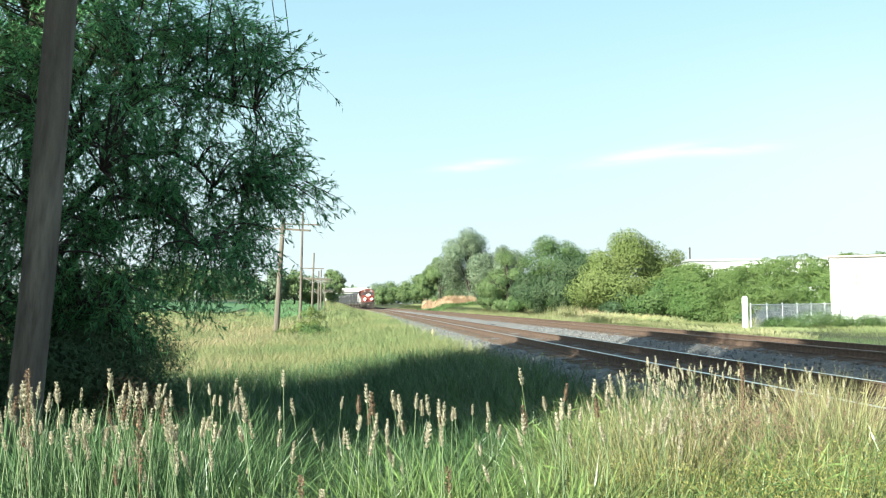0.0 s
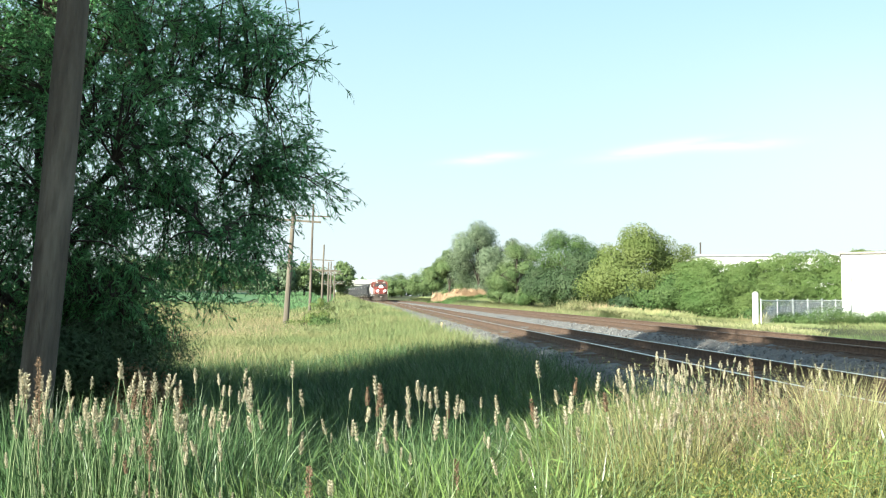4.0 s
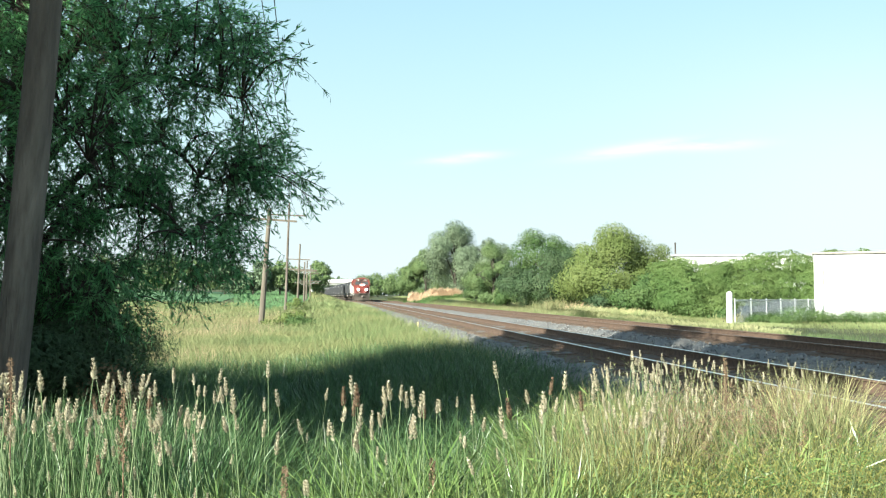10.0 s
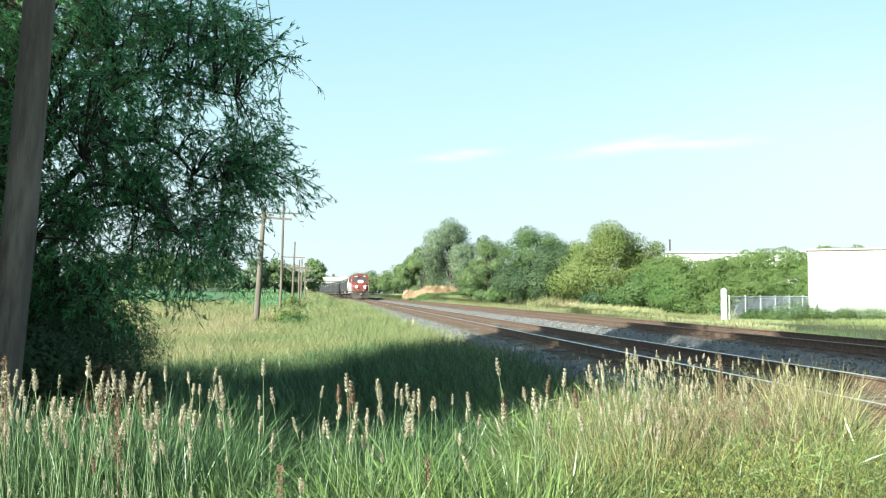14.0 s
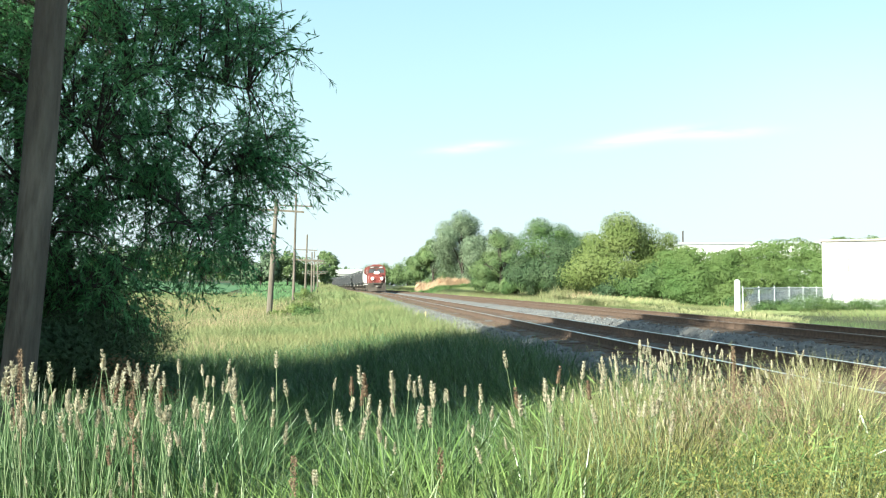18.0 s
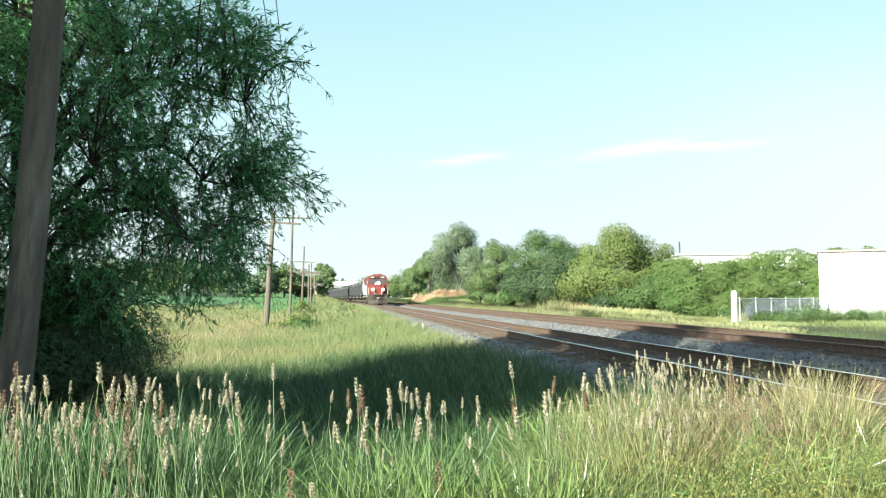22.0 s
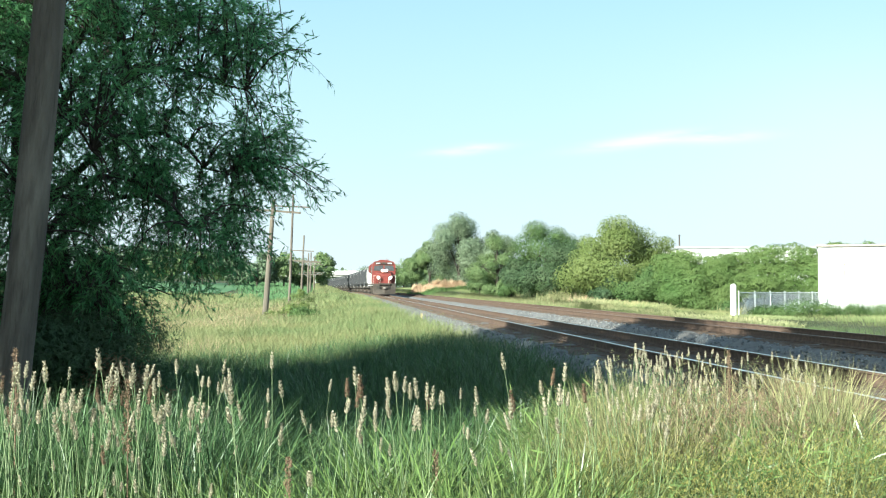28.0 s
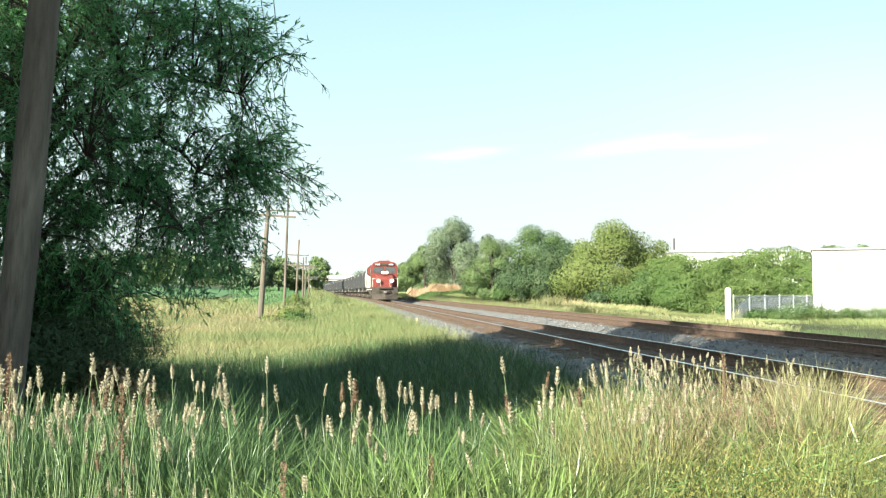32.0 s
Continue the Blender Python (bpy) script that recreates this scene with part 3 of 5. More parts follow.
blades("field_grass", gx, gy, rg.uniform(0.25, 0.62, len(gx)), rg.uniform(0.014, 0.028, len(gx)), 0.60, M_GRASS_FIELD, "pale straw and green meadow grass in sun", 1, 19)
gx, gy = clump_points(26000, 24, 92, -0.42, 0.02, 94, per=8, spread_=0.5, clear=-8.5)
gx, gy = only(gx, gy, np.sin(0.31 * gx + 0.9) * np.cos(0.17 * gy) > -0.35)
blades("ripe_grass", gx, gy, rg.uniform(0.45, 0.74, len(gx)), rg.uniform(0.012, 0.024, len(gx)), 0.5, M_GRASS_RIPE, "ripe tan flowering grass in the meadow", 1, 95)
gx, gy = clump_points(42000, 18, 130, -0.25, 0.14, 96, per=9, spread_=0.35, clear=-1.2)
gx, gy = only(gx, gy, across(gx, gy) > -6.5 + 1.5 * np.sin(0.3 * gy))
blades("bank_grass", gx, gy, rg.uniform(0.35, 0.66, len(gx)), rg.uniform(0.014, 0.028, len(gx)), 0.55, M_GRASS_BANK, "green grass on the bank beside the ballast", 1, 97)
gx, gy = clump_points(48000, 70, 330, -0.22, 0.0, 20, per=6, spread_=0.5, clear=-1.2)
crop_side = (gy > 104 + 3 * np.sin(gx)) & (across(gx, gy) < -9.5)
hx, hy = only(gx, gy, crop_side)
blades("crop_grass", hx, hy, rg.uniform(0.3, 0.55, len(hx)), rg.uniform(0.05, 0.10, len(hx)), 0.5, M_CROP, "deep green young crop beyond the meadow", 1, 121, cat="crop")
gx, gy = only(gx, gy, ~crop_side)
blades("far_grass", gx, gy, rg.uniform(0.35, 0.7, len(gx)), rg.uniform(0.05, 0.10, len(gx)), 0.55, M_GRASS_FIELD, "pale green grass far along the line", 1, 21)
gx, gy = clump_points(16000, 70, 130, -0.5, -0.2, 26, per=6, spread_=0.4)
blades("far_grass", gx, gy, rg.uniform(0.35, 0.7, len(gx)), rg.uniform(0.05, 0.10, len(gx)), 0.50, M_GRASS_FIELD, "pale green grass before the crop field", 1, 27)


def panicles(name, x, y, height, material, label, seed, each=16, long=0.13):
    """Loose flowering tops: a cluster of spikelets round the tip of each thin leaning stem."""
    rng = np.random.default_rng(seed)
    n = len(x)
    blades(name, x, y, height, np.full(n, 0.0045), 0.25, M_STALK, label, 2, seed)
    rng2 = np.random.default_rng(seed)
    az = rng2.uniform(0, 2 * np.pi, n)
    rng2.uniform(0, np.pi, n)
    bend = np.abs(rng2.normal(0, 1, n)) * 0.25 + 0.25 * 0.3
    d = np.stack([np.cos(az), np.sin(az), 0 * az], -1)
    root = np.stack([x, y, land(x, y) - 0.03], -1)
    h = np.repeat(height, each)
    b, dd, rr = np.repeat(bend, each), np.repeat(d, each, 0), np.repeat(root, each, 0)
    t = 1 - rng.random(n * each) ** 1.3 * long / h
    at = rr + dd * (h * b * t * t)[:, None] + np.array([0, 0, 1.0]) * (h * t * (1 - 0.25 * b * t))[:, None]
    out = rng.normal(size=(n * each, 3)) * np.array((1, 1, 0.3))
    at += unit(out) * (rng.random(n * each) * 0.10 * (1 - t) * h / long * 0.25)[:, None]
    way = unit(out) * 0.8 + np.array((0, 0, 0.7))
    tagged(leaves(name, at, way, rng.uniform(0.012, 0.030, n * each), rng.uniform(0.003, 0.006, n * each), material, None, rng=rng), label, "grass", kind="stuff")


def stem_leaves(n, y0, y1, left, right, top, material, label, seed):
    """Short leaves that stand off the grass stems in all directions."""
    rng = np.random.default_rng(seed)
    x, y = scatter(n, y0, y1, left, right, seed, patch=-0.3, clear=-1.5)
    k = len(x)
    at = np.stack([x, y, land(x, y) + top * rng.random(k) ** 0.7], -1)
    way = rng.normal(size=(k, 3)) * np.array((1, 1, 0.5)) + np.array((0, 0, 0.45))
    tagged(leaves("grass_leaves", at, way, rng.uniform(0.07, 0.20, k), rng.uniform(0.006, 0.013, k), material, None, rng=rng), label, "grass", kind="stuff")


stem_leaves(6000, 4.0, 8.4, 0.08, 0.60, 0.50, M_GRASS_DRY, "yellow grass leaves off the stems", 61)
stem_leaves(5000, 4.4, 8.0, 0.06, 0.48, 0.75, M_GRASS_ARCH, "green grass leaves off the stems", 62)


def flowering_weeds(n, y0, y1, left, right, seed):
    """Bushy weeds: branched stems set with many small yellow-green leaves and flowers."""
    rng = np.random.default_rng(seed)
    x, y = scatter(n, y0, y1, left, right, seed, clear=-1.5)
    k, each = len(x), 110
    h = rng.uniform(0.50, 0.94, k)
    root = np.stack([x, y, land(x, y) - 0.03], -1)
    tilt = rng.normal(0, 0.16, (k, 2))
    t = rng.uniform(0.25, 1.0, (k, each))
    stem = root[:, None] + np.concatenate([tilt[:, None] * (h[:, None] * t)[..., None], (h[:, None] * t)[..., None]], -1)
    off = rng.normal(size=(k, each, 3)) * np.array((0.055, 0.055, 0.03))
    at = (stem + off).reshape(-1, 3)
    way = off.reshape(-1, 3) * 8 + np.array((0, 0, 0.5)) + rng.normal(0, 0.35, (k * each, 3))
    yellow = rng.random(k * each) < 0.6
    for name, pick, m, lo, hi in (("weed_leaves", ~yellow, M_WEED_LEAF, 0.010, 0.024), ("weed_flowers", yellow, M_WEED_FLOWER, 0.006, 0.011)):
        c = int(pick.sum())
        size = rng.uniform(lo, hi, c)
        tagged(leaves(name, at[pick], way[pick], size, size * 0.33, m, None, rng=rng), "bushy weeds with small yellow-green flowers", "weeds", kind="stuff")
    blades("weed_stems", x, y, h, np.full(k, 0.004), 0.12, M_STALK, "thin stems of bushy weeds", 2, seed)


flowering_weeds(1500, 3.5, 5.3, 0.11, 0.50, 81)
# short grass where the camera stands
sx, sy = rg.uniform(-7, 3.2, 15000), rg.uniform(-5, 3.6, 15000)
keep = across(sx, sy) < -1.7
blades("short_grass", sx[keep], sy[keep], rg.uniform(0.08, 0.24, keep.sum()), rg.uniform(0.006, 0.012, keep.sum()), 0.6, M_GRASS_NEAR, "short trodden grass beside the railway", 1, 63)

gx, gy = scatter(1000, 3.9, 8.0, 0.06, 0.60, 51, clear=-1.4)
panicles("flowering_grass", gx, gy, rg.uniform(0.30, 0.66, len(gx)), M_GRASS_DRY, "yellow flowering grass in the sun", 52)
gx, gy = scatter(420, 5.6, 9.0, 0.14, 0.46, 53, clear=-1.1)
panicles("flowering_grass", gx, gy, rg.uniform(0.55, 1.12, len(gx)), M_GRASS_DRY, "pale flowering grass beside the ballast", 54)
gx, gy = scatter(420, 5.4, 7.4, 0.22, 0.40, 55, clear=-1.15)
panicles("drooping_grass", gx, gy, rg.uniform(0.72, 1.05, len(gx)), M_SEED_RED, "russet flowering grass beside the ballast", 56, each=26, long=0.16)


def verge(n, y0, y1, q0, q1, seed, h, w, material, label, name="verge_grass"):
    rng = np.random.default_rng(seed)
    y = y0 + (y1 - y0) * rng.random(n) ** 1.4
    q = rng.uniform(q0, q1, n)
    x = RAIL_0 + q / CROSS + SLOPE * y + bend(y)
    blades(name, x, y, rng.uniform(h * 0.5, h, n), rng.uniform(w * 0.6, w * 1.4, n), 0.4, material, label, 1, seed)


verge(36000, 14, 120, 9.0, 24, 31, 0.30, 0.05, M_GRASS_FIELD, "short sunlit grass beyond the tracks")
verge(12000, 60, 260, 9.0, 16, 33, 0.6, 0.07, M_GRASS_FIELD, "grass verge beyond the far track")
verge(5000, 14, 120, 8.6, 9.8, 32, 0.45, 0.03, M_GRASS_DRY, "weeds at the edge of the ballast", "weeds")
verge(5000, 36, 70, 9.8, 12.5, 39, 0.4, 0.04, M_STRAW, "low straw-coloured weeds beside the far track", "weeds")
verge(7000, 62, 125, 10.0, 13.5, 35, 0.7, 0.045, M_STRAW, "tall straw-coloured weeds below the trees", "tall_weeds")
verge(7000, 44, 64, 10.0, 17.0, 36, 0.25, 0.05, M_GRASS_FIELD, "short bright grass before the hedge", "lawn_grass")
verge(10000, 95, 230, -6.0, -1.7, 38, 0.5, 0.06, M_GRASS_FIELD, "tall grass on the bank beside the track", "bank_grass")


def stalk_shape(height, lean, seed, n=130):
    """A grass stem with a spindle of spikelets; returns stem and head arrays."""
    rng = np.random.default_rng(seed)
    k, r = 5, 0.0028
    t = np.linspace(0, 1, k)
    mid = np.stack([lean * height * t ** 2, 0.03 * np.sin(t * 3 + seed), height * t], -1)
    ring = np.array([(1, 0, 0), (-0.5, 0.87, 0), (-0.5, -0.87, 0)])
    v = (mid[:, None] + ring[None] * (r * (1 - 0.5 * t))[:, None, None]).reshape(-1, 3)
    f = []
    for i in range(k - 1):
        for j in range(3):
            a, b = 3 * i + j, 3 * i + (j + 1) % 3
            f += [(a, b, b + 3), (a, b + 3, a + 3)]
    head_len = rng.uniform(0.048, 0.085)
    whorls = rng.integers(5, 8)
    s = (rng.integers(0, whorls, n) + 0.35 * rng.random(n)) / whorls
    top = mid[-1]
    d = unit(mid[-1] - mid[-2])
    a = rng.integers(0, 5, n) * 1.257 + s * 5 + rng.normal(0, 0.25, n)
    out = np.stack([np.cos(a), np.sin(a), 0 * a], -1)
    swell_ = np.minimum(1.0, 0.55 + 2.2 * s) * (1.03 - s) ** 0.75
    at = top - d * head_len * 0.35 + d * (s * head_len)[:, None] + out * (0.0065 * swell_ * rng.random(n))[:, None]
    way = d + out * 0.62
    L, Wd = (0.4 + 0.6 * swell_[:, None]) * rng.uniform(0.014, 0.023, (n, 1)), rng.uniform(0.0020, 0.0036, (n, 1))
    side = unit(np.cross(unit(way), out))
    way = unit(way)
    hv = np.stack([at, at + way * L * 0.4 + side * Wd, at + way * L, at + way * L * 0.4 - side * Wd], 1).reshape(-1, 3)
    hf = np.arange(4 * n).reshape(n, 4)
    return v, np.array(f), hv, hf


SWAY = []


def stalks():
    """The seed stalks nearest to the camera are things of their own; the rest are one drift."""
    variants = []
    for i in range(8):
        v, f, hv, hf = stalk_shape(1.0, random.uniform(0.02, 0.16), 40 + i)
        root = raw("grass_stalk", v, f, M_STALK)
        head = raw("seed_head", hv, hf, M_SEED_RED if i == 7 else M_SEED, root)
        variants.append(root)
    rng = random.Random(8)
    label = ("tall pale grass stalk with a ripe seed head", "tall grass stalk with a russet seed head")
    for i in range(112):
        k = rng.choice((0, 1, 2, 3, 4, 5, 6, 0, 1, 2, 3, 7))
        y = rng.uniform(3.6, 5.2)
        tuft = rng.choice((-0.20, -0.185, -0.15, -0.105, -0.10, -0.065, -0.045, -0.02, 0.01, 0.08, 0.10))
        x = y * (rng.uniform(-0.48, -0.27) if i < 58 else tuft + rng.gauss(0, 0.014) if i < 100 else rng.uniform(0.08, 0.22))
        tall = rng.uniform(1.06, 1.30) if x / y > -0.26 else rng.uniform(1.02, 1.34)
        m = Matrix.Translation((x, y, float(land(x, y)) - 0.04)) @ pose(0, 0, 0, 0, 0, rng.uniform(0, 360))
        ob = copy_thing(variants[k], m)
        ob.scale = (tall, tall, tall)
        tagged(ob, label[k == 7], "grass", "seed stalks")
        if i % 3 == 0:
            SWAY.append((ob, m, rng.uniform(0, 6.28), rng.uniform(1.2, 2.2)))
    for v in variants:
        for o in (*v.children, v):
            bpy.data.objects.remove(o)
    sv, sf, hv_, hf_ = [], [], [], []
    ns = nh = 0
    g = np.random.default_rng(9)
    for i in range(440):
        v, f, hv, hf = stalk_shape(1.0, g.uniform(0.02, 0.2) if i < 330 else g.uniform(0.1, 0.5), 100 + i, 110 if i < 330 else 40)
        if i < 110:
            y = g.uniform(3.5, 6.5)
            x = y * (g.uniform(-0.48, -0.24) if i < 86 else g.uniform(-0.24, 0.16))
            tall = g.uniform(0.80, 1.22)
        elif i >= 330:
            y = g.uniform(2.6, 6.5)
            x = y * g.uniform(0.08, 0.55)
            tall = g.uniform(0.40, 0.80)
            if float(across(x, y)) > -1.5:
                continue
        else:
            y = g.uniform(5.2, 8.6)
            x = y * (g.uniform(0.17, 0.27) if i < 250 else g.uniform(0.2, 0.42))
            tall = g.uniform(0.8, 1.08)
            if float(across(x, y)) > -0.9:
                continue
        a = g.uniform(0, 6.28)
        R = np.array([(np.cos(a), -np.sin(a), 0), (np.sin(a), np.cos(a), 0), (0, 0, 1)])
        o = np.array((x, y, float(land(x, y)) - 0.04))
        sv.append(v @ R.T * tall + o)
        hv_.append(hv @ R.T * tall + o)
        sf.append(f + ns)
        hf_.append(hf + nh)
        ns += len(v)
        nh += len(hv)
    st = raw("seed_grass", np.concatenate(sv), np.concatenate(sf), M_STALK)
    tagged(st, "drift of tall grass stems with pale seed heads", "grass", kind="stuff")
    tagged(raw("seed_heads", np.concatenate(hv_), np.concatenate(hf_), M_SEED, st), kind="stuff")


stalks()


def tube(path, radii, n=6):
    """A bent tapering tube: vertex and quad arrays."""
    path = np.asarray(path, float)
    d = unit(np.gradient(path, axis=0))
    ref = np.where(np.abs(d[:, 2:]) > 0.9, np.array([[1.0, 0, 0]]), np.array([[0, 0, 1.0]]))
    a = unit(np.cross(d, ref))
    b = np.cross(d, a)
    ang = np.linspace(0, 2 * np.pi, n, endpoint=False)
    ring = np.cos(ang)[None, :, None] * a[:, None] + np.sin(ang)[None, :, None] * b[:, None]
    v = path[:, None] + ring * np.asarray(radii)[:, None, None]
    k = len(path)
    idx = np.arange(k * n).reshape(k, n)
    nxt = np.roll(idx, -1, 1)
    f = np.stack([idx[:-1], nxt[:-1], nxt[1:], idx[1:]], -1).reshape(-1, 4)
    return v.reshape(-1, 3), f


def joined(tubes):
    vs, fs, n = [], [], 0
    for v, f in tubes:
        vs.append(v)
        fs.append(f + n)
        n += len(v)
    return np.concatenate(vs), np.concatenate(fs)


def willow(name, x, y, base, blobs, seed, label, sprays=700, boughs=18, top=8.0, lean=(0.3, 0.0), reach=(), edge=None):
    """A willow: trunk, arching boughs, branches that end in drooping sprays of narrow leaves. blobs: middle and radii of the crown's masses; edge: heights, and how far the skirt of the crown reaches there."""
    rng = np.random.default_rng(seed)
    root = empty(name, pose(x, y, base), label, "tree")
    tz = np.linspace(-0.3, top, 8)
    trunk = np.stack([lean[0] * (tz / top) ** 2 + 0.10 * np.sin(tz), lean[1] * tz / top + 0.08 * np.cos(tz * 1.3), tz], -1)
    raw("trunk", *tube(trunk, np.linspace(0.30, 0.04, 8), 10), M_BARK, root, smooth=True)
    vol = np.maximum(np.array([r[0] * r[1] * r[2] for c, r in blobs]), 2.5)

    def inside(n, lo, hi):
        w = rng.choice(len(blobs), n, p=vol / vol.sum())
        d = unit(rng.normal(size=(n, 3)))
        r = rng.uniform(lo ** 2, hi ** 2, n) ** 0.5
        return np.array([blobs[i][0] for i in w]) + d * r[:, None] * np.array([blobs[i][1] for i in w])

    anchors = [trunk[3:]]
    for i, p in enumerate((*[np.array(a) for a in reach], *inside(boughs, 0.55, 0.85))):
        arch = i < len(reach)
        z0 = np.clip(p[2] * 0.6 + 0.2 + 0.5 * arch, 0.6, top * 0.85)
        s = np.array([np.interp(z0, tz, trunk[:, j]) for j in range(3)])
        k = np.linspace(0, 1, 10)[:, None]
        path = s + (p - s) * k + np.array((0, 0, 0.9 if arch else 0.45)) * np.sin(k * math.pi) + rng.normal(0, 0.05, (10, 3)) * k
        raw("bough", *tube(path, np.linspace(0.06 if arch else 0.045, 0.012, 10), 7), M_BARK, root, smooth=True)
        anchors.append(path[3:])
    anchors = np.concatenate(anchors)
    wood, twigs, at, way = [], [], [], []
    mid = np.mean([c for c, r in blobs], 0)
    middles = inside(max(14, sprays // 5), 0.25, 1.0)
    ends = middles[rng.integers(0, len(middles), sprays)] + rng.normal(size=(sprays, 3)) * np.array((0.28, 0.28, 0.15))
    if edge:
        tufts = []
        for h in np.arange(2.0, 6.7, 0.46):
            for u in np.arange(-1.9 if h > 2.6 else 0.6, np.interp(h, *edge), 0.46):
                for v in range(3 if u < 2.4 else 2):
                    if rng.random() > (0.42 if u < 0.2 and h < 4.6 else 0.18):
                        tufts.append((u + rng.normal(0, 0.12), -0.3 + rng.normal(0, 0.85), h + rng.normal(0, 0.12)))
        tufts = np.repeat(np.array(tufts), 3, 0)
        ends = np.concatenate([ends, tufts + rng.normal(size=tufts.shape) * np.array((0.16, 0.2, 0.12))])
    for p in ends:
        s = anchors[np.argmin(np.linalg.norm(anchors - p, axis=1) + 0.3 * rng.random(len(anchors)))]
        k = np.linspace(0, 1, 6)[:, None]
        path = s + (p - s) * k + np.array((0, 0, 0.22)) * np.sin(k * math.pi) + rng.normal(0, 0.03, (6, 3)) * k
        wood.append(tube(path, np.linspace(0.016, 0.004, 6), 4))
        out = unit(p - mid)
        for j in range(10):
            q = path[-1] + (path[-3] - path[-1]) * rng.random() * 1.2
            e = unit(out * 0.5 + rng.normal(0, 0.75, 3) + np.array((0, 0, 0.05)))
            length = rng.uniform(0.25, 0.62)
            t = np.linspace(0, 1, 3)
            tw = q + e * (length * t)[:, None] - np.array((0, 0, 1.0)) * (0.20 * length * t ** 2)[:, None]
            twigs.append(tube(tw, 0.004 * (1 - 0.7 * t), 3))
            n = rng.integers(10, 18)
            w = rng.uniform(0.1, 1, n)
            at.append(np.stack([np.interp(w, t, tw[:, c]) for c in range(3)], -1))
            way.append(unit(tw[-1] - tw[0]) * 0.9 + rng.normal(0, 0.5, (n, 3)) - np.array((0, 0, 0.2)))
    tagged(raw("fine_branchwork", *joined(wood + twigs), M_BARK, root), kind="stuff")
    at, way = np.concatenate(at), np.concatenate(way)
    n = len(at)
    tagged(leaves("crown", at, way, rng.uniform(0.07, 0.12, n), rng.uniform(0.014, 0.023, n), M_WILLOW, root, rng=rng), kind="stuff")
    return root


# trunk feet at (-5.6, 12.6) and so on; crown masses are given from the foot
# masses above 7 m are out of view, added to cast shade on the tracks
willow("willow_tree", -5.6, 12.6, -0.4, (((-0.6, -0.6, 1.9), (2.3, 1.6, 1.3)), ((-0.2, 0.2, 7.6), (2.2, 2.3, 1.6)), ((2.0, 0.2, 7.8), (1.6, 1.6, 1.3)), ((-1.3, 0.6, 9.4), (2.6, 2.6, 2.4)), ((1.2, -0.5, 2.0), (1.2, 1.0, 0.5))), 3,
       "leafy willow with drooping branches in shade", 500, 30, 11.0, reach=((3.0, -0.6, 4.4), (2.8, -0.3, 3.4), (2.5, -1.0, 2.7), (2.4, 0.6, 5.2), (1.5, -1.6, 3.6), (2.4, 0.9, 2.5), (0.8, -1.6, 2.4), (1.6, -0.9, 4.8)),
       edge=((1.9, 2.35, 2.6, 2.9, 3.37, 3.7, 4.24, 5.0, 5.4, 5.8, 6.6), (2.1, 2.8, 3.2, 3.45, 3.75, 3.4, 3.6, 3.35, 3.15, 2.75, 2.3)))
willow("willow_tree", -10.0, 13.5, -0.4, (((0, 0, 3.0), (3.0, 2.6, 2.3)),), 6, "leafy willow behind the power pole", 140, 12, 5.2)


def leafy_tree(name, x, y, base, width, height, material, label, seed, trunk=0.16, leaf=0.20, count=5200, lumps=26, low=0.12, slim=0.75):
    """A broadleaf tree: trunk with limbs, and a crown of many leaf clumps with gaps between them."""
    rng = np.random.default_rng(seed)
    root = empty(name, pose(x, y, base), label, "tree" if height > 3 else "shrub")
    limbs = []
    top = np.array((0, 0, height * 0.8))
    path = np.linspace((0, 0, -0.3), top, 6) + rng.normal(0, 0.03 * height / 6, (6, 3))
    raw("trunk", *tube(path, np.linspace(trunk * height / 6, 0.03, 6), 7), M_BARK, root, smooth=True)
    # clump centres in an uneven egg
    c = []
    while len(c) < lumps:
        p = rng.uniform(-1, 1, 3)
        r = np.linalg.norm(p)
        if 0.35 < r < 1:
            c.append(p)
    c = np.array(c) * np.array((width * 0.42, width * 0.42, height * (0.5 - low / 2) * 0.84))
    c[:, 2] += height * (0.5 + low / 2)
    c[:, :2] *= (1.08 - 0.55 * np.clip((c[:, 2:] / height - 0.45) / 0.6, 0, 1))
    if low < 0.05:
        c[:, :2] *= 1 + 1.3 * np.clip(0.5 - c[:, 2:] / height, 0, 0.5)
    size = rng.uniform(0.12, 0.21, lumps) * width
    for p in c[: 14]:
        u = rng.uniform(0.25, 0.7)
        s = path[0] + (path[-1] - path[0]) * u
        k = np.linspace(0, 1, 4)[:, None]
        limbs.append(tube(s + (p - s) * k + np.array((0, 0, 0.1 * height)) * np.sin(k * 3.1), np.linspace(0.05, 0.012, 4) * height / 5, 4))
    tagged(raw("branchwork", *joined(limbs), M_BARK, root), kind="stuff")
    which = rng.choice(lumps, count, p=size ** 2 / (size ** 2).sum())
    d = unit(rng.normal(size=(count, 3)))
    at = c[which] + d * (size[which] * rng.random(count) ** 0.4)[:, None] * np.array((1, 1, 0.8))
    ok = at[:, 2] > 0.05 * height
    at, d = at[ok], d[ok]
    d = unit(d + unit(at - np.array((0, 0, height * 0.45))) * 0.6)
    way = np.cross(d, rng.normal(size=d.shape)) + 0.35 * rng.normal(size=d.shape) + np.array((0, 0, -0.3))
    n = len(at)
    cr = leaves("crown", at, way, rng.uniform(0.7, 1.4, n) * leaf * 1.25, rng.uniform(0.7, 1.3, n) * leaf * slim, material, root, rng=rng, facing=d)
    tagged(cr, kind="stuff")
    return root


def bank(x, y):
    return float(land(x, y)) - 0.05


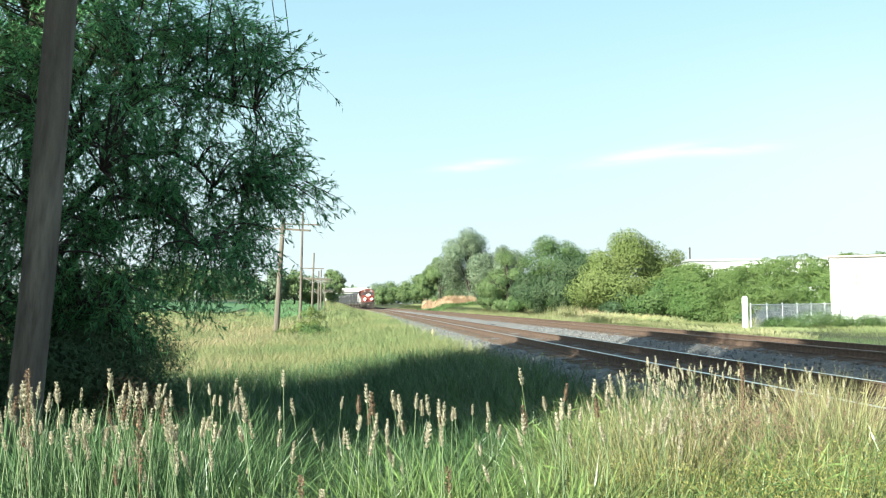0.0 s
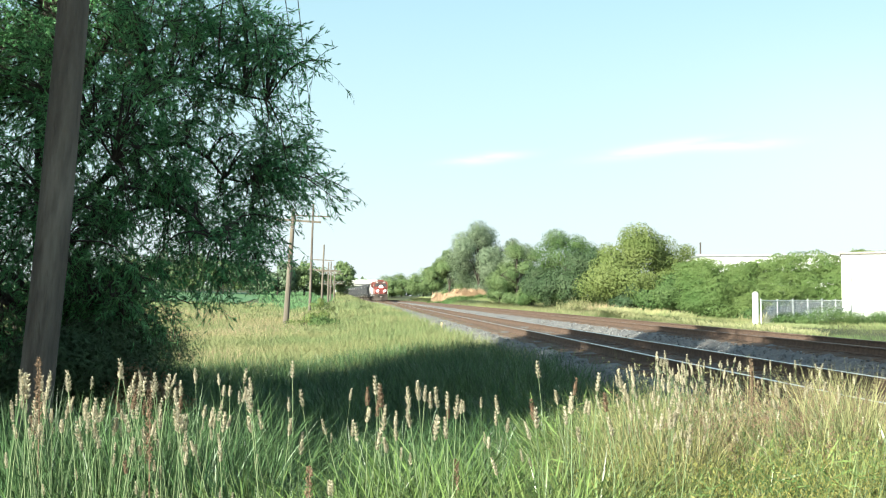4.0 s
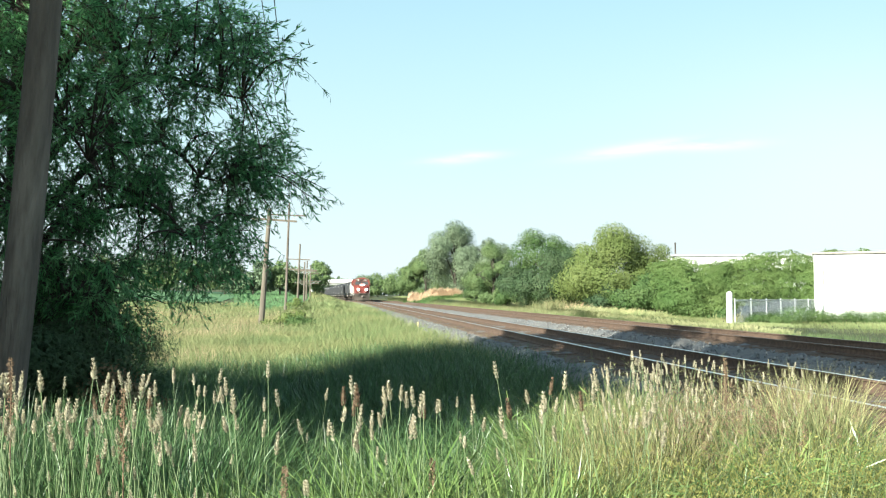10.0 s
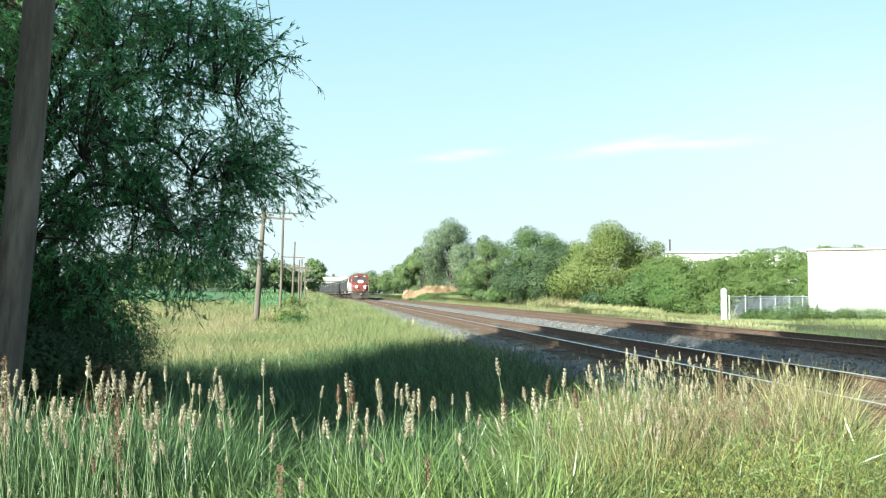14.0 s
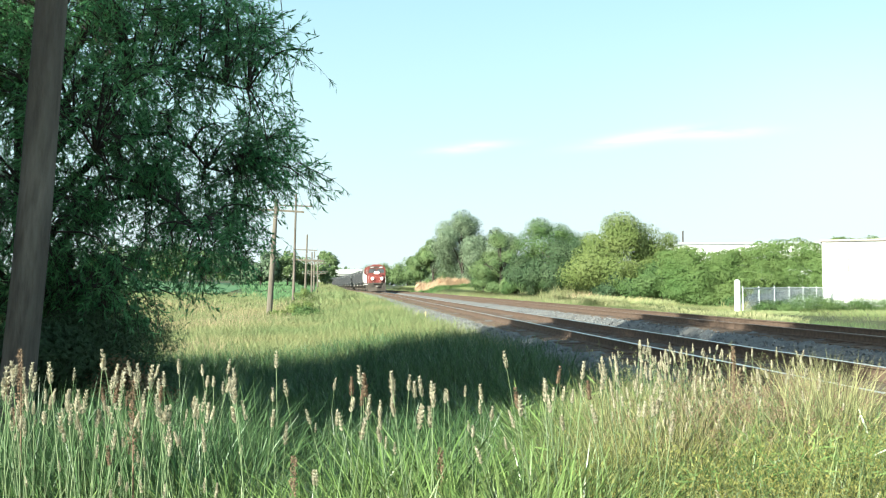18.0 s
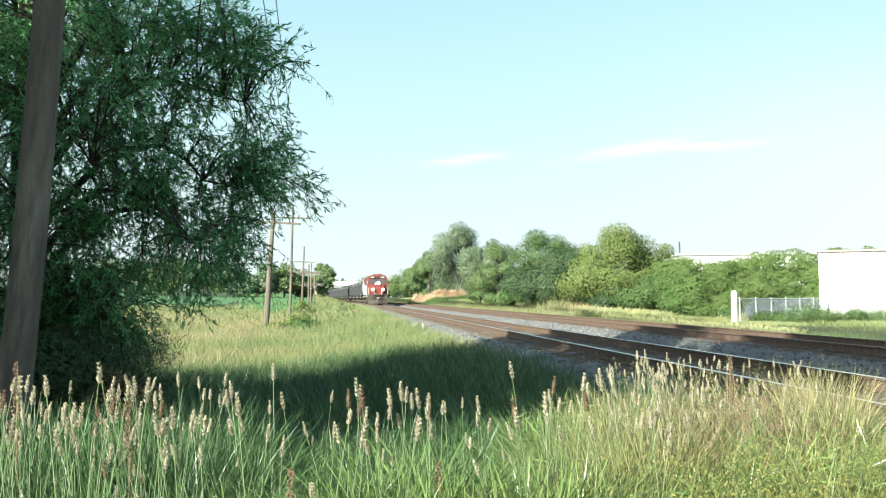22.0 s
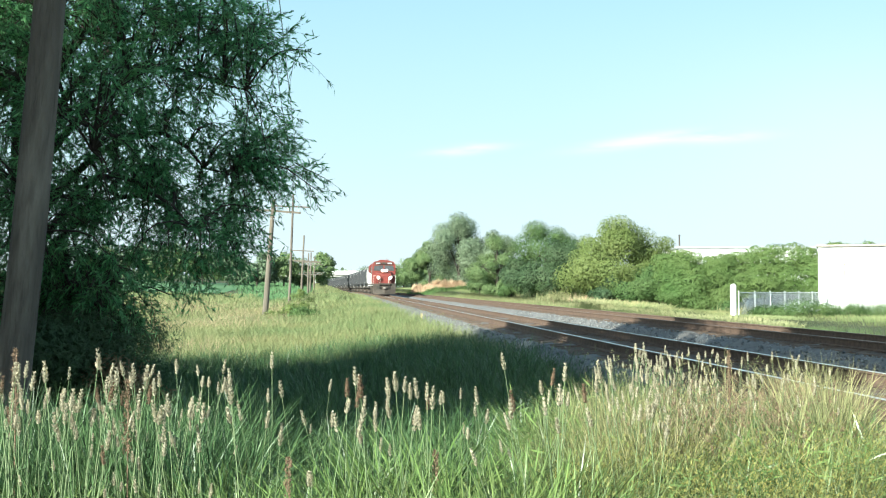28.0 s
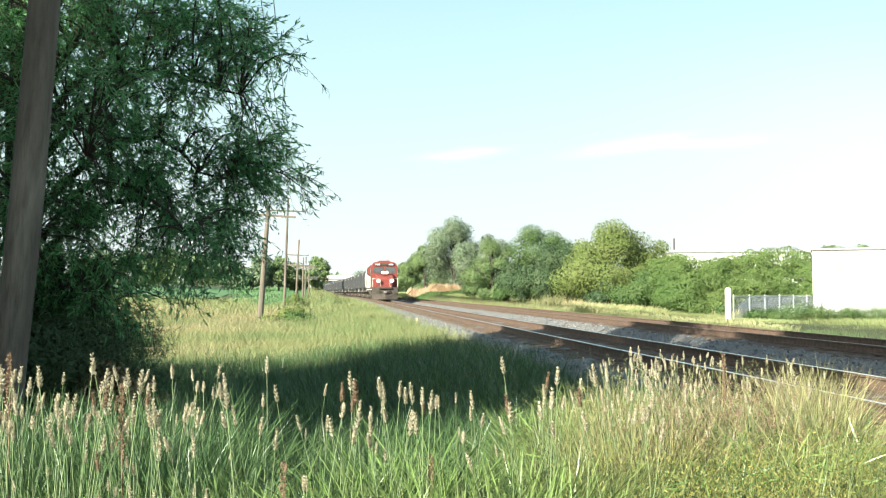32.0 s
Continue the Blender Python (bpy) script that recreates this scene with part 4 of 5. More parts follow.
# tall trees left of the camera, out of view, that shade grass and tracks
leafy_tree("tree", -9.7, -0.5, -0.1, 7.8, 15.5, M_LEAF_C, "tall dense leafy tree that shades the grass", 59, trunk=0.09, leaf=0.28, count=52000, lumps=140, low=0.36)
leafy_tree("tree", -11.0, 8.6, -0.3, 5.0, 14.5, M_LEAF_C, "tall leafy tree that shades the tracks", 56, trunk=0.09, leaf=0.24, count=26000, lumps=90, low=0.60)

# added out of view to keep sun off the pole and the willow's lower crown
leafy_tree("tree", -10.4, 5.2, -0.2, 7.8, 8.6, M_LEAF_C, "unseen dense leafy tree that shades the pole", 58, trunk=0.09, leaf=0.22, count=22000, lumps=120, low=0.06)

# a lower one, also added out of view, blocks sun from the pole's base
leafy_tree("tree", -7.7, 5.0, -0.2, 4.4, 6.4, M_LEAF_C, "unseen young dense tree that shades the pole's foot", 57, trunk=0.07, leaf=0.17, count=14000, lumps=48, low=0.0)

# trees and shrubs beyond the tracks
TREES = (
    ("tree", 13.1, 75, 7.4, 6.2, M_LEAF_A, "broad yellow-green tree in the sun", 9500, 32),
    ("tree", 17.2, 77, 5.0, 5.6, M_LEAF_A, "yellow-green tree beside the hedge", 4200, 22),
    ("tree", 8.7, 84, 6.2, 7.2, M_LEAF_D, "round-topped green tree behind a dark bush", 5200, 26),
    ("tree", 5.45, 103, 5.0, 7.0, M_LEAF_HAZED, "fresh green rounded tree", 4200, 22),
    ("tree", 2.4, 188, 13.0, 15.4, M_LEAF_B, "tall grey-green poplar-like tree", 8500, 44),
    ("tree", 9.0, 184, 9.5, 13.6, M_LEAF_B, "grey-green tree with a rounded crown", 4600, 24),
    ("tree", -3.6, 200, 7.0, 10.5, M_LEAF_HAZED, "slender dark green tree by the track", 4000, 22),
    ("tree", -7.4, 235, 7.0, 8.6, M_LEAF_HAZED, "small green tree near the track bend", 3500, 20),
    ("bush", 8.7, 80.5, 3.2, 1.7, M_LEAF_D, "low green bush below a dark one", 2400, 14),
    ("bush", 11.6, 74.5, 2.8, 1.5, M_LEAF_D, "low rounded green bush in the weeds", 2200, 14),
    ("bush", 6.2, 100, 3.4, 2.2, M_LEAF_HAZED, "green bush at a tree's foot", 2400, 16),
    ("bush", 9.9, 80, 6.0, 4.9, M_LEAF_C, "dense dark green bush", 5200, 26),
    ("bush", 7.4, 84.5, 4.8, 4.3, M_LEAF_C, "dark green rounded bush", 3800, 20),
    ("bush", 15.6, 70, 5.4, 2.7, M_LEAF_D, "low green bush before the tree", 4200, 22),
    ("bush", 12.6, 71, 3.0, 2.0, M_LEAF_C, "low dark bush at the tree's foot", 2600, 16),
    ("bush", 18.0, 66, 3.4, 1.7, M_LEAF_D, "low bush before the hedge", 2600, 16),
    ("bush", 19.4, 62, 3.6, 1.2, M_LEAF_D, "low spreading green bush", 2400, 16),
    ("bush", 5.0, 118, 4.0, 2.6, M_LEAF_D, "dark scrub beside the line", 2800, 18),
    ("bush", 5.4, 130, 5.0, 3.0, M_LEAF_HAZED, "green scrub beside the line", 2800, 18),
    ("bush", 6.1, 90, 2.8, 1.9, M_LEAF_D, "small rounded green bush", 2000, 14),
    ("bush", 3.9, 113, 3.2, 2.0, M_LEAF_HAZED, "small green bush in the grass", 1800, 12),
)
for i, (nm, x, y, w, h, mt, lb, n, lumps) in enumerate(TREES):
    leafy_tree(nm, x, y, bank(x, y), w * 1.14, h * 1.05, mt, lb, 60 + i, leaf=0.12 if y < 120 else 0.25, count=int(n * 4.6), lumps=lumps, low=0.0)


def hedge():
    """A long overgrown hedge: a chain of clumps with one rolling top."""
    rng = np.random.default_rng(77)
    root = empty("hedge", pose(0, 0, 0), "long overgrown green hedge before a factory", "hedge")
    xs = np.linspace(15.4, 30, 62)
    at, dd, face = [], [], []
    stems = []
    for x in xs:
        g = bank(x, 66)
        stems.append(tube(np.array([(x, 66, g - 0.2), (x + 0.1, 66, g + 1.0), (x, 66, g + 2.4)]), (0.06, 0.04, 0.02), 4))
    for i in range(330):
        x = rng.uniform(15.2, 30.2)
        top = 3.45 + 0.16 * math.sin(x * 0.9) + 0.22 * math.sin(x * 2.3) + 0.75 * np.clip((x - 17.0) / 7, 0, 1)
        z = top * rng.random() ** 0.75
        size = rng.uniform(0.55, 1.15) * (1.1 - 0.12 * z)
        c = np.array((x, 64.6 + 0.45 * z ** 1.4 + rng.normal(0, 0.45), bank(x, 66) + z + 0.1))
        n = int(1150 * size * size)
        d = unit(rng.normal(size=(n, 3)) + np.array((0, -0.25, 0.35)))
        wob = 1 + 0.22 * np.sin(5 * d[:, :1] + i) * np.cos(6 * d[:, 2:] + 2 * i)
        at.append(c + d * wob * rng.uniform(0.80, 1.0, (n, 1)) * size * np.array((1.3, 0.9, 0.62)))
        fo = unit(d + np.array((0, -0.1, 0.2)))
        face.append(fo)
        dd.append(np.cross(fo, rng.normal(size=d.shape)) + 0.3 * rng.normal(size=d.shape))
    tagged(raw("woody_core", *joined(stems), M_BARK, root), kind="stuff")
    at, dd, ff = np.concatenate(at), np.concatenate(dd), np.concatenate(face)
    n = len(at)
    tagged(leaves("foliage", at, dd, rng.uniform(0.08, 0.16, n), rng.uniform(0.05, 0.09, n), M_LEAF_HEDGE, root, rng=rng, facing=ff), kind="stuff")


hedge()


def reeds(x0, x1, y, height, material, label, seed, n=2600, name="reed_bed", depth=3.0, w=0.06):
    rng = np.random.default_rng(seed)
    x = np.clip(rng.normal((x0 + x1) / 2, (x1 - x0) / 4, n), x0 - 1.5, x1 + 1.5) if y < 100 else rng.uniform(x0, x1, n)
    yy = y + rng.uniform(-depth / 2, depth / 2, n)
    env = 0.72 + 0.28 * np.sin(x * 1.9 + yy) * np.cos(x * 0.8 + 0.5 * yy)
    blades(name, x, yy, height * env * rng.uniform(0.45, 1.1, n), rng.uniform(w * 0.6, w * 1.4, n), 0.32, material, label, 1, seed, cat="reeds")


reeds(-6.3, 2.8, 166, 2.5, M_REED, "bed of tan plumed reeds in sunlight", 90, 9000, w=0.13)
reeds(-6.8, 3.2, 160, 1.3, M_LEAF_D, "green reed leaves below the tan plumes", 91, 3600, w=0.14)
reeds(7.4, 12.4, 75, 1.45, M_STRAW, "tall pale yellow weeds before dark bushes", 92, 2600, w=0.04, depth=4.0)
reeds(9.0, 13.8, 72, 1.0, M_REED, "reddish tall weeds before the bushes", 93, 900, w=0.03, depth=4.0)
reeds(17.0, 20.0, 58, 1.1, M_GRASS_DRY, "tall dry weeds beside the hedge", 94, 900, w=0.03)
for i, (x, y, w, h) in enumerate(((16.3, 48.0, 2.0, 0.7), (18.2, 48.6, 2.8, 0.95), (20.4, 48.2, 2.6, 0.8), (22.6, 49.0, 3.2, 1.0), (25.2, 48.4, 3.0, 0.9), (28.0, 49.0, 3.4, 1.05), (31.0, 48.6, 3.2, 0.9))):
    leafy_tree("shrub", x, y, bank(x, y), w * 1.25, h * 0.75, M_LEAF_D, "low green weeds along the fence", 220 + i, trunk=0.04, leaf=0.08, count=5500, lumps=26, low=0.0, slim=0.35)

# bushes round the telegraph poles
for i, (x, y, w, h, mt) in enumerate(((-10.6, 62, 2.6, 1.1, M_LEAF_A), (-9.2, 60, 2.2, 0.9, M_LEAF_D), (-11.0, 72, 1.8, 1.0, M_LEAF_A), (-14.2, 92, 2.6, 1.6, M_LEAF_A))):
    leafy_tree("shrub", x, y, bank(x, y), w, h, mt, "low yellow-green shrub in the meadow", 120 + i, leaf=0.10, count=1500, lumps=12, low=0.0)
# undergrowth beneath the willow
for i, (x, y, w, h) in enumerate(((-4.6, 11.2, 2.4, 1.7), (-6.4, 10.6, 2.6, 1.9), (-8.6, 12.0, 3.0, 2.2), (-5.2, 13.8, 2.6, 2.0), (-7.4, 15.5, 3.6, 3.2), (-10.2, 16.5, 3.8, 3.4), (-6.6, 17.5, 2.6, 2.6), (-12.6, 18.5, 4.0, 3.6), (-4.5, 11.7, 2.0, 1.9))):
    leafy_tree("shrub", x, y, bank(x, y), w, h, M_LEAF_C, "dark shrub under the willow", 130 + i, trunk=0.05, leaf=0.065, count=13000, lumps=22, low=0.0, slim=0.24)

leafy_tree("shrub", -3.7, 10.9, bank(-3.7, 10.9), 1.2, 1.25, M_DEADLEAF, "withered brown shrub at the willow's edge", 139, trunk=0.05, leaf=0.045, count=1700, lumps=14, low=0.0)


def dock_plant(x, y, top, seed):
    """A dock: a stiff stem with a dense russet spike of seeds and a few leaves."""
    rng = np.random.default_rng(seed)
    d = empty("dock_plant", pose(x, y, float(land(x, y)) - 0.03), "tall dock with a dense russet seed spike", "weed", "russet docks")
    path = np.array([(0, 0, 0), (0.01, 0, top * 0.5), (0.0, 0.01, top)])
    raw("stem", *tube(path, (0.006, 0.005, 0.002), 6), M_SEED_RED, d)
    n = 420
    s = rng.random(n)
    a = rng.uniform(0, 6.28, n)
    out = np.stack([np.cos(a), np.sin(a), 0 * a], -1)
    fat = 0.022 * (0.35 + 0.65 * np.abs(np.sin(s * 17 + seed))) * (1.1 - 0.7 * s)
    at = np.stack([0 * s, 0 * s, top - 0.36 * (1 - s)], -1) + out * (fat * rng.random(n))[:, None]
    leaves("seed_spike", at, out + np.array((0, 0, 0.6)), rng.uniform(0.008, 0.016, n), rng.uniform(0.006, 0.010, n), M_SEED_RED, d, rng=rng)
    for k in range(6):
        a = rng.uniform(0, 6.28)
        leaves("leaf", np.array([(0, 0, rng.uniform(0.2, top * 0.55))]), np.array([(math.cos(a), math.sin(a), 0.5)]), [rng.uniform(0.10, 0.17)], [rng.uniform(0.02, 0.03)], M_GRASS_NEAR, d, rng=rng)


dock_plant(-1.54, 4.6, 1.24, 1)
dock_plant(-2.22, 4.9, 1.36, 2)
dock_plant(1.95, 6.6, 1.18, 3)
dock_plant(-0.05, 4.4, 0.95, 4)
dock_plant(-0.66, 4.0, 0.98, 5)

# far trees along the horizon
fr = random.Random(31)
FAR = [(-41, 205, 10, 8.6), (-36, 210, 9, 8.2), (-31.5, 215, 8, 6.8), (-47, 205, 10, 8), (-54, 210, 12, 9), (-62, 215, 12, 9), (-71, 220, 13, 10), (-31.0, 238, 7.0, 9.6),
       (-80, 225, 13, 10), (-92, 225, 14, 10), (-24, 350, 13, 9), (-15, 330, 13, 10), (-33, 400, 14, 9.5), (-6, 330, 14, 11), (-26, 330, 8, 6), (-2, 260, 12, 9.5)]
for i, (x, y, w, h) in enumerate(FAR):
    leafy_tree("tree", x, y, bank(x, y), w, h, M_LEAF_HAZED if i % 3 else M_LEAF_FAR, "distant leafy green tree", 150 + i, leaf=0.42, count=4200, lumps=26, low=0.0)


def far_woods():
    rng = np.random.default_rng(200)
    n = 26000
    x = rng.uniform(-700, 700, n)
    y = 900 + rng.uniform(0, 60, n)
    top = 13 + 3.5 * np.sin(x * 0.03) + 2.5 * np.sin(x * 0.11 + 1)
    z = 3.0 + rng.random(n) ** 0.8 * top
    at = np.stack([x, y, z], -1)
    ob = leaves("far_woods", at, rng.normal(size=(n, 3)), np.full(n, 4.5), np.full(n, 3.5), M_LEAF_FAR, rng=rng)
    tagged(ob, "hazy line of distant woods", "woods", kind="stuff")


far_woods()


# ---- poles and wires ----
def telegraph_pole(x, y, base, height, arms, lean, label, material=None, r=0.13):
    """A tapering pole with cross-arms and insulators; arms: height of each and its half length."""
    p = empty("telegraph_pole", pose(x, y, base - 0.2) @ TURN @ pose(0, 0, 0, 0, lean, 0), label, "utility pole", "pole line")
    part("pole", rod(bmesh.new(), (0, 0, -0.4), (0, 0, height + 0.2), r * 1.25, r * 0.75, 12), material or M_POLE_PALE, p)
    for z, half in arms:
        a = part("cross_arm", bx((-half, -0.17, z), (half, -0.06 - 0.03, z + 0.13), 0.01), material or M_POLE_PALE, p)
        for s in (-1, 1):
            part("brace", rod(bmesh.new(), (s * half * 0.55, -0.12, z + 0.02), (0, -0.12, z - 0.5), 0.018, n=6), M_GREY, p)
        for k in range(6):
            u = -half * 0.93 + k * half * 1.86 / 5
            bm = rod(bmesh.new(), (u, -0.12, z + 0.12), (u, -0.12, z + 0.20), 0.015, n=6)
            rod(bm, (u, -0.12, z + 0.18), (u, -0.12, z + 0.29), 0.05, 0.035, 8)
            part("insulator", bm, M_CERAMIC, a)
    return p


telegraph_pole(-12.24, 64, -0.5, 8.0, ((7.4, 1.9),), 3.6, "weathered grey wooden telegraph pole with a cross-arm", r=0.17)
telegraph_pole(-15.9, 96, 0.0, 11.0, ((9.9, 1.75),), 1.6, "dark slim wooden pole in the meadow", M_POLE, r=0.12)
telegraph_pole(-19.0, 124, 0.2, 8.2, ((5.0, 1.9), (6.3, 1.4)), 2.2, "weathered pole with two cross-arms")
telegraph_pole(-21.5, 147, 0.5, 6.4, ((5.2, 1.9),), 0.8, "weathered pole with one cross-arm")
telegraph_pole(-23.0, 160, 0.9, 6.6, ((3.0, 2.0), (5.0, 1.6)), 1.0, "weathered pole with low cross-arms")
telegraph_pole(-26.0, 186, 1.2, 6.4, ((3.4, 2.0), (5.0, 1.6)), 0.8, "weathered pole far along the line")


def power_pole():
    p = empty("power_pole", pose(-4.2, 9.0, -0.35) @ pose(0, 0, 0, 0, 5.8, 0), "tall weathered wooden power pole beside the willow", "utility pole")
    bm = bmesh.new()
    bmesh.ops.create_cone(bm, cap_ends=True, segments=28, radius1=0.165, radius2=0.115, depth=12.6, matrix=Matrix.Translation((0, 0, 5.9)))
    bmesh.ops.subdivide_edges(bm, edges=[e for e in bm.edges if abs((e.verts[0].co - e.verts[1].co).z) > 1], cuts=40)
    for v in bm.verts:
        k = 1 + 0.045 * noise.noise(Vector((v.co.x * 9, v.co.y * 9, v.co.z * 0.7)))
        v.co.x, v.co.y = v.co.x * k - 0.0042 * max(0.0, min(v.co.z, 5.5)) ** 2 - 0.046 * max(0.0, v.co.z - 5.5), v.co.y * k
    o = part("pole", bm, M_POLE, p)
    for f in o.data.polygons:
        f.use_smooth = True
    part("cross_arm", bx((-1.57, -0.20, 10.8), (0.83, -0.11, 10.93), 0.01), M_POLE, p)
    return p


power_pole()


def wire(label, xa, xb, z, sag=0.8, r=0.015):
    """A wire from beside the power pole to the slim pole in the meadow, and on behind the camera."""
    k = np.linspace(0, 1, 24)
    for y0, x0, y1, x1, d in ((9, xa, 96, xb, sag), (-32, xa - (xb - xa) * 41 / 87, 9, xa, 0.3)):
        path = np.stack([x0 + (x1 - x0) * k, y0 + (y1 - y0) * k, z - 4 * d * k * (1 - k)], -1)
        tagged(raw("overhead_wire", *tube(path, np.full(24, r), 5), M_WIRE), label, "wire", "overhead wires", kind="structure")


for xa, xb in ((-2.38, -14.7), (-2.7, -15.3), (-4.5, -17.1)):
    wire("thin black overhead wire above the willow", xa, xb, 11.2)

# ---- buildings and fence ----
def white_building():
    b = empty("white_building", pose(21.9, 56, 0.1, 0, 0, -22), "white flat-roofed metal-clad shed", "building")
    X, Y, H = 17.0, 11.0, 3.95
    part("wall", bx((0, 0, -0.4), (X, 0.2, H)), M_WHITE, b)
    part("wall", bx((0, 0.2, -0.4), (0.2, Y, H)), M_WHITE, b)
    part("wall", bx((X - 0.2, 0.2, -0.4), (X, Y, H)), M_WHITE, b)
    part("wall", bx((0.2, Y - 0.2, -0.4), (X - 0.2, Y, H)), M_WHITE, b)
    part("roof", bx((-0.12, -0.14, H), (X + 0.12, Y + 0.12, H + 0.13), 0.02), M_STEEL, b, "thin dark grey roof edge")
    part("corner_trim", bx((-0.03, -0.03, -0.3), (0.14, -0.001, H - 0.01)), M_WHITE, b)
    part("plinth", bx((0.14, -0.05, -0.4), (X, -0.002, 0.35)), M_CONCRETE, b)
    for i in range(1, 28):
        part("siding_rib", bx((i * 0.6, -0.022, 0.36), (i * 0.6 + 0.03, -0.001, H - 0.02)), M_WHITE, b)
    for x in (0.45, 1.33):
        part("vent_slot", bx((x, -0.03, 2.15), (x + 0.09, -0.004, 3.0)), M_STEEL, b, "narrow grey slot in the wall")


white_building()


def factory():
    b = empty("factory_hall", pose(27, 110, 0.3), "long pale flat-roofed hall behind the hedge", "building")
    part("wall", bx((0, 0, -0.3), (34, 18, 5.9)), M_WHITE, b)
    part("roof", bx((-0.2, -0.2, 5.9), (34.2, 18.2, 6.15), 0.03), M_GREY, b)
    part("window_band", bx((4, -0.05, 3.0), (32, -0.004, 4.2)), M_GLASS, b)
    c = part("chimney", rod(bmesh.new(), (1.4, 6, 6.1), (1.4, 6, 7.7), 0.10, 0.09, 10), M_BLACK, b, "slim dark flue")
    part("cap", rod(bmesh.new(), (1.4, 6, 7.7), (1.4, 6, 7.85), 0.14, 0.07, 10), M_BLACK, c)


factory()

g = empty("gate_post", pose(14.45, 48, 0.05), "thick white painted post at the fence end", "post")
part("shaft", rod(bmesh.new(), (0, 0, -0.3), (0, 0, 1.70), 0.155, 0.15, 20), M_POSTWHITE, g)
part("cap", rod(bmesh.new(), (0, 0, 1.70), (0, 0, 1.78), 0.15, 0.06, 20), M_POSTWHITE, g)


def fence(ax, ay, bx_, by, posts, height):
    f = empty("chain_link_fence", pose(0, 0, 0), "galvanised chain-link fence with a top rail", "fence")
    a, b = Vector((ax, ay, bank(ax, ay))), Vector((bx_, by, bank(bx_, by)))
    up = Vector((0, 0, height))
    for i in range(posts + 1):
        p = a.lerp(b, i / posts)
        o = part("fence_post", rod(bmesh.new(), p - Vector((0, 0, 0.3)), p + up * 1.04, 0.035, n=8), M_GALV, f)
        part("cap", rod(bmesh.new(), p + up * 1.04, p + up * 1.08, 0.04, 0.01, 8), M_GALV, o)
    part("top_rail", rod(bmesh.new(), a + up, b + up, 0.025, n=8), M_GALV, f)
    part("bottom_wire", rod(bmesh.new(), a + up * 0.04, b + up * 0.04, 0.006, n=5), M_GALV, f)
    d = (b - a)
    n = int(d.length / 0.08)
    seg = []
    for i in range(-10, n + 10):
        for s in (-1, 1):
            u0, u1 = i / n, (i + s * height / 0.08) / n
            z0, z1 = 0.0, 1.0
            if min(u0, u1) < 0 or max(u0, u1) > 1:
                continue
            k = np.array([a.lerp(b, u0) + up * (0.04 + 0.95 * z0), a.lerp(b, (u0 + u1) / 2) + up * 0.515, a.lerp(b, u1) + up * 0.99])
            seg.append(tube(k, (0.008, 0.008, 0.008), 3))
    tagged(raw("mesh_wire", *joined(seg), M_GALV, f), kind="stuff")


fence(14.75, 48.1, 22.0, 55.4, 6, 1.32)


def marker_stake():
    """A short pointed wooden stake at the toe of the ballast."""
    k = empty("marker_stake", pose(-1.08, 40.0, 0.14) @ pose(0, 0, 0, 0, 6, 20), "short pale yellow wooden stake beside the ballast", "stake")
    shaft = bx((-0.035, -0.014, -0.15), (0.035, 0.014, 0.34), 0.004)
    part("shaft", shaft, M_STAKE, k)
    part("tip", prism(bmesh.new(), [(-0.033, 0.341), (0.033, 0.341), (0.0, 0.39)], "y", -0.013, 0.013), M_STAKE, k, "pointed end")


marker_stake()


def parked_car(m, paint, label):
    c = empty("parked_car", m, label, "car", "cars behind the fence")
    body = [(-2.1, 0.35), (2.1, 0.35), (2.15, 0.62), (2.0, 0.82), (1.05, 0.92), (-1.75, 0.95), (-2.1, 0.85), (-2.18, 0.55)]
    bm = prism(bmesh.new(), body, "y", -0.86, 0.86)
    bmesh.ops.bevel(bm, geom=bm.edges[:], offset=0.07, segments=2, affect="EDGES")
    b = part("body", bm, paint, c)
    bm = bmesh.new()
    lo = [(-1.75, -0.78, 0.93), (1.05, -0.78, 0.90), (1.05, 0.78, 0.90), (-1.75, 0.78, 0.93)]
    hi = [(-1.25, -0.62, 1.42), (0.25, -0.62, 1.43), (0.25, 0.62, 1.43), (-1.25, 0.62, 1.42)]
    va, vb = [bm.verts.new(p) for p in lo], [bm.verts.new(p) for p in hi]
    bm.faces.new(va[::-1])
    bm.faces.new(vb)
    for i in range(4):
        bm.faces.new((va[i], va[(i + 1) % 4], vb[(i + 1) % 4], vb[i]))
    part("glasshouse", bm, M_GLASS, c)
    part("roof", bx((-1.28, -0.64, 1.425), (0.28, 0.64, 1.47), 0.02), paint, c)
    for x in (-1.35, 1.35):
        for y in (-0.80, 0.80):
            w = part("wheel", rod(bmesh.new(), (x, y - 0.09, 0.32), (x, y + 0.09, 0.32), 0.32, n=18), M_RUBBER, c)
            part("rim", rod(bmesh.new(), (x, y - 0.10, 0.32), (x, y + 0.10, 0.32), 0.19, n=12), M_GALV, w)


parked_car(pose(20.2, 60.0, bank(20.2, 60.0) + 0.02, 0, 0, 8), M_CAR_DARK, "dark parked saloon car behind the fence")
parked_car(pose(22.6, 62.4, bank(22.6, 62.4) + 0.02, 0, 0, 4), M_CAR_WHITE, "silver-grey parked car behind the fence")


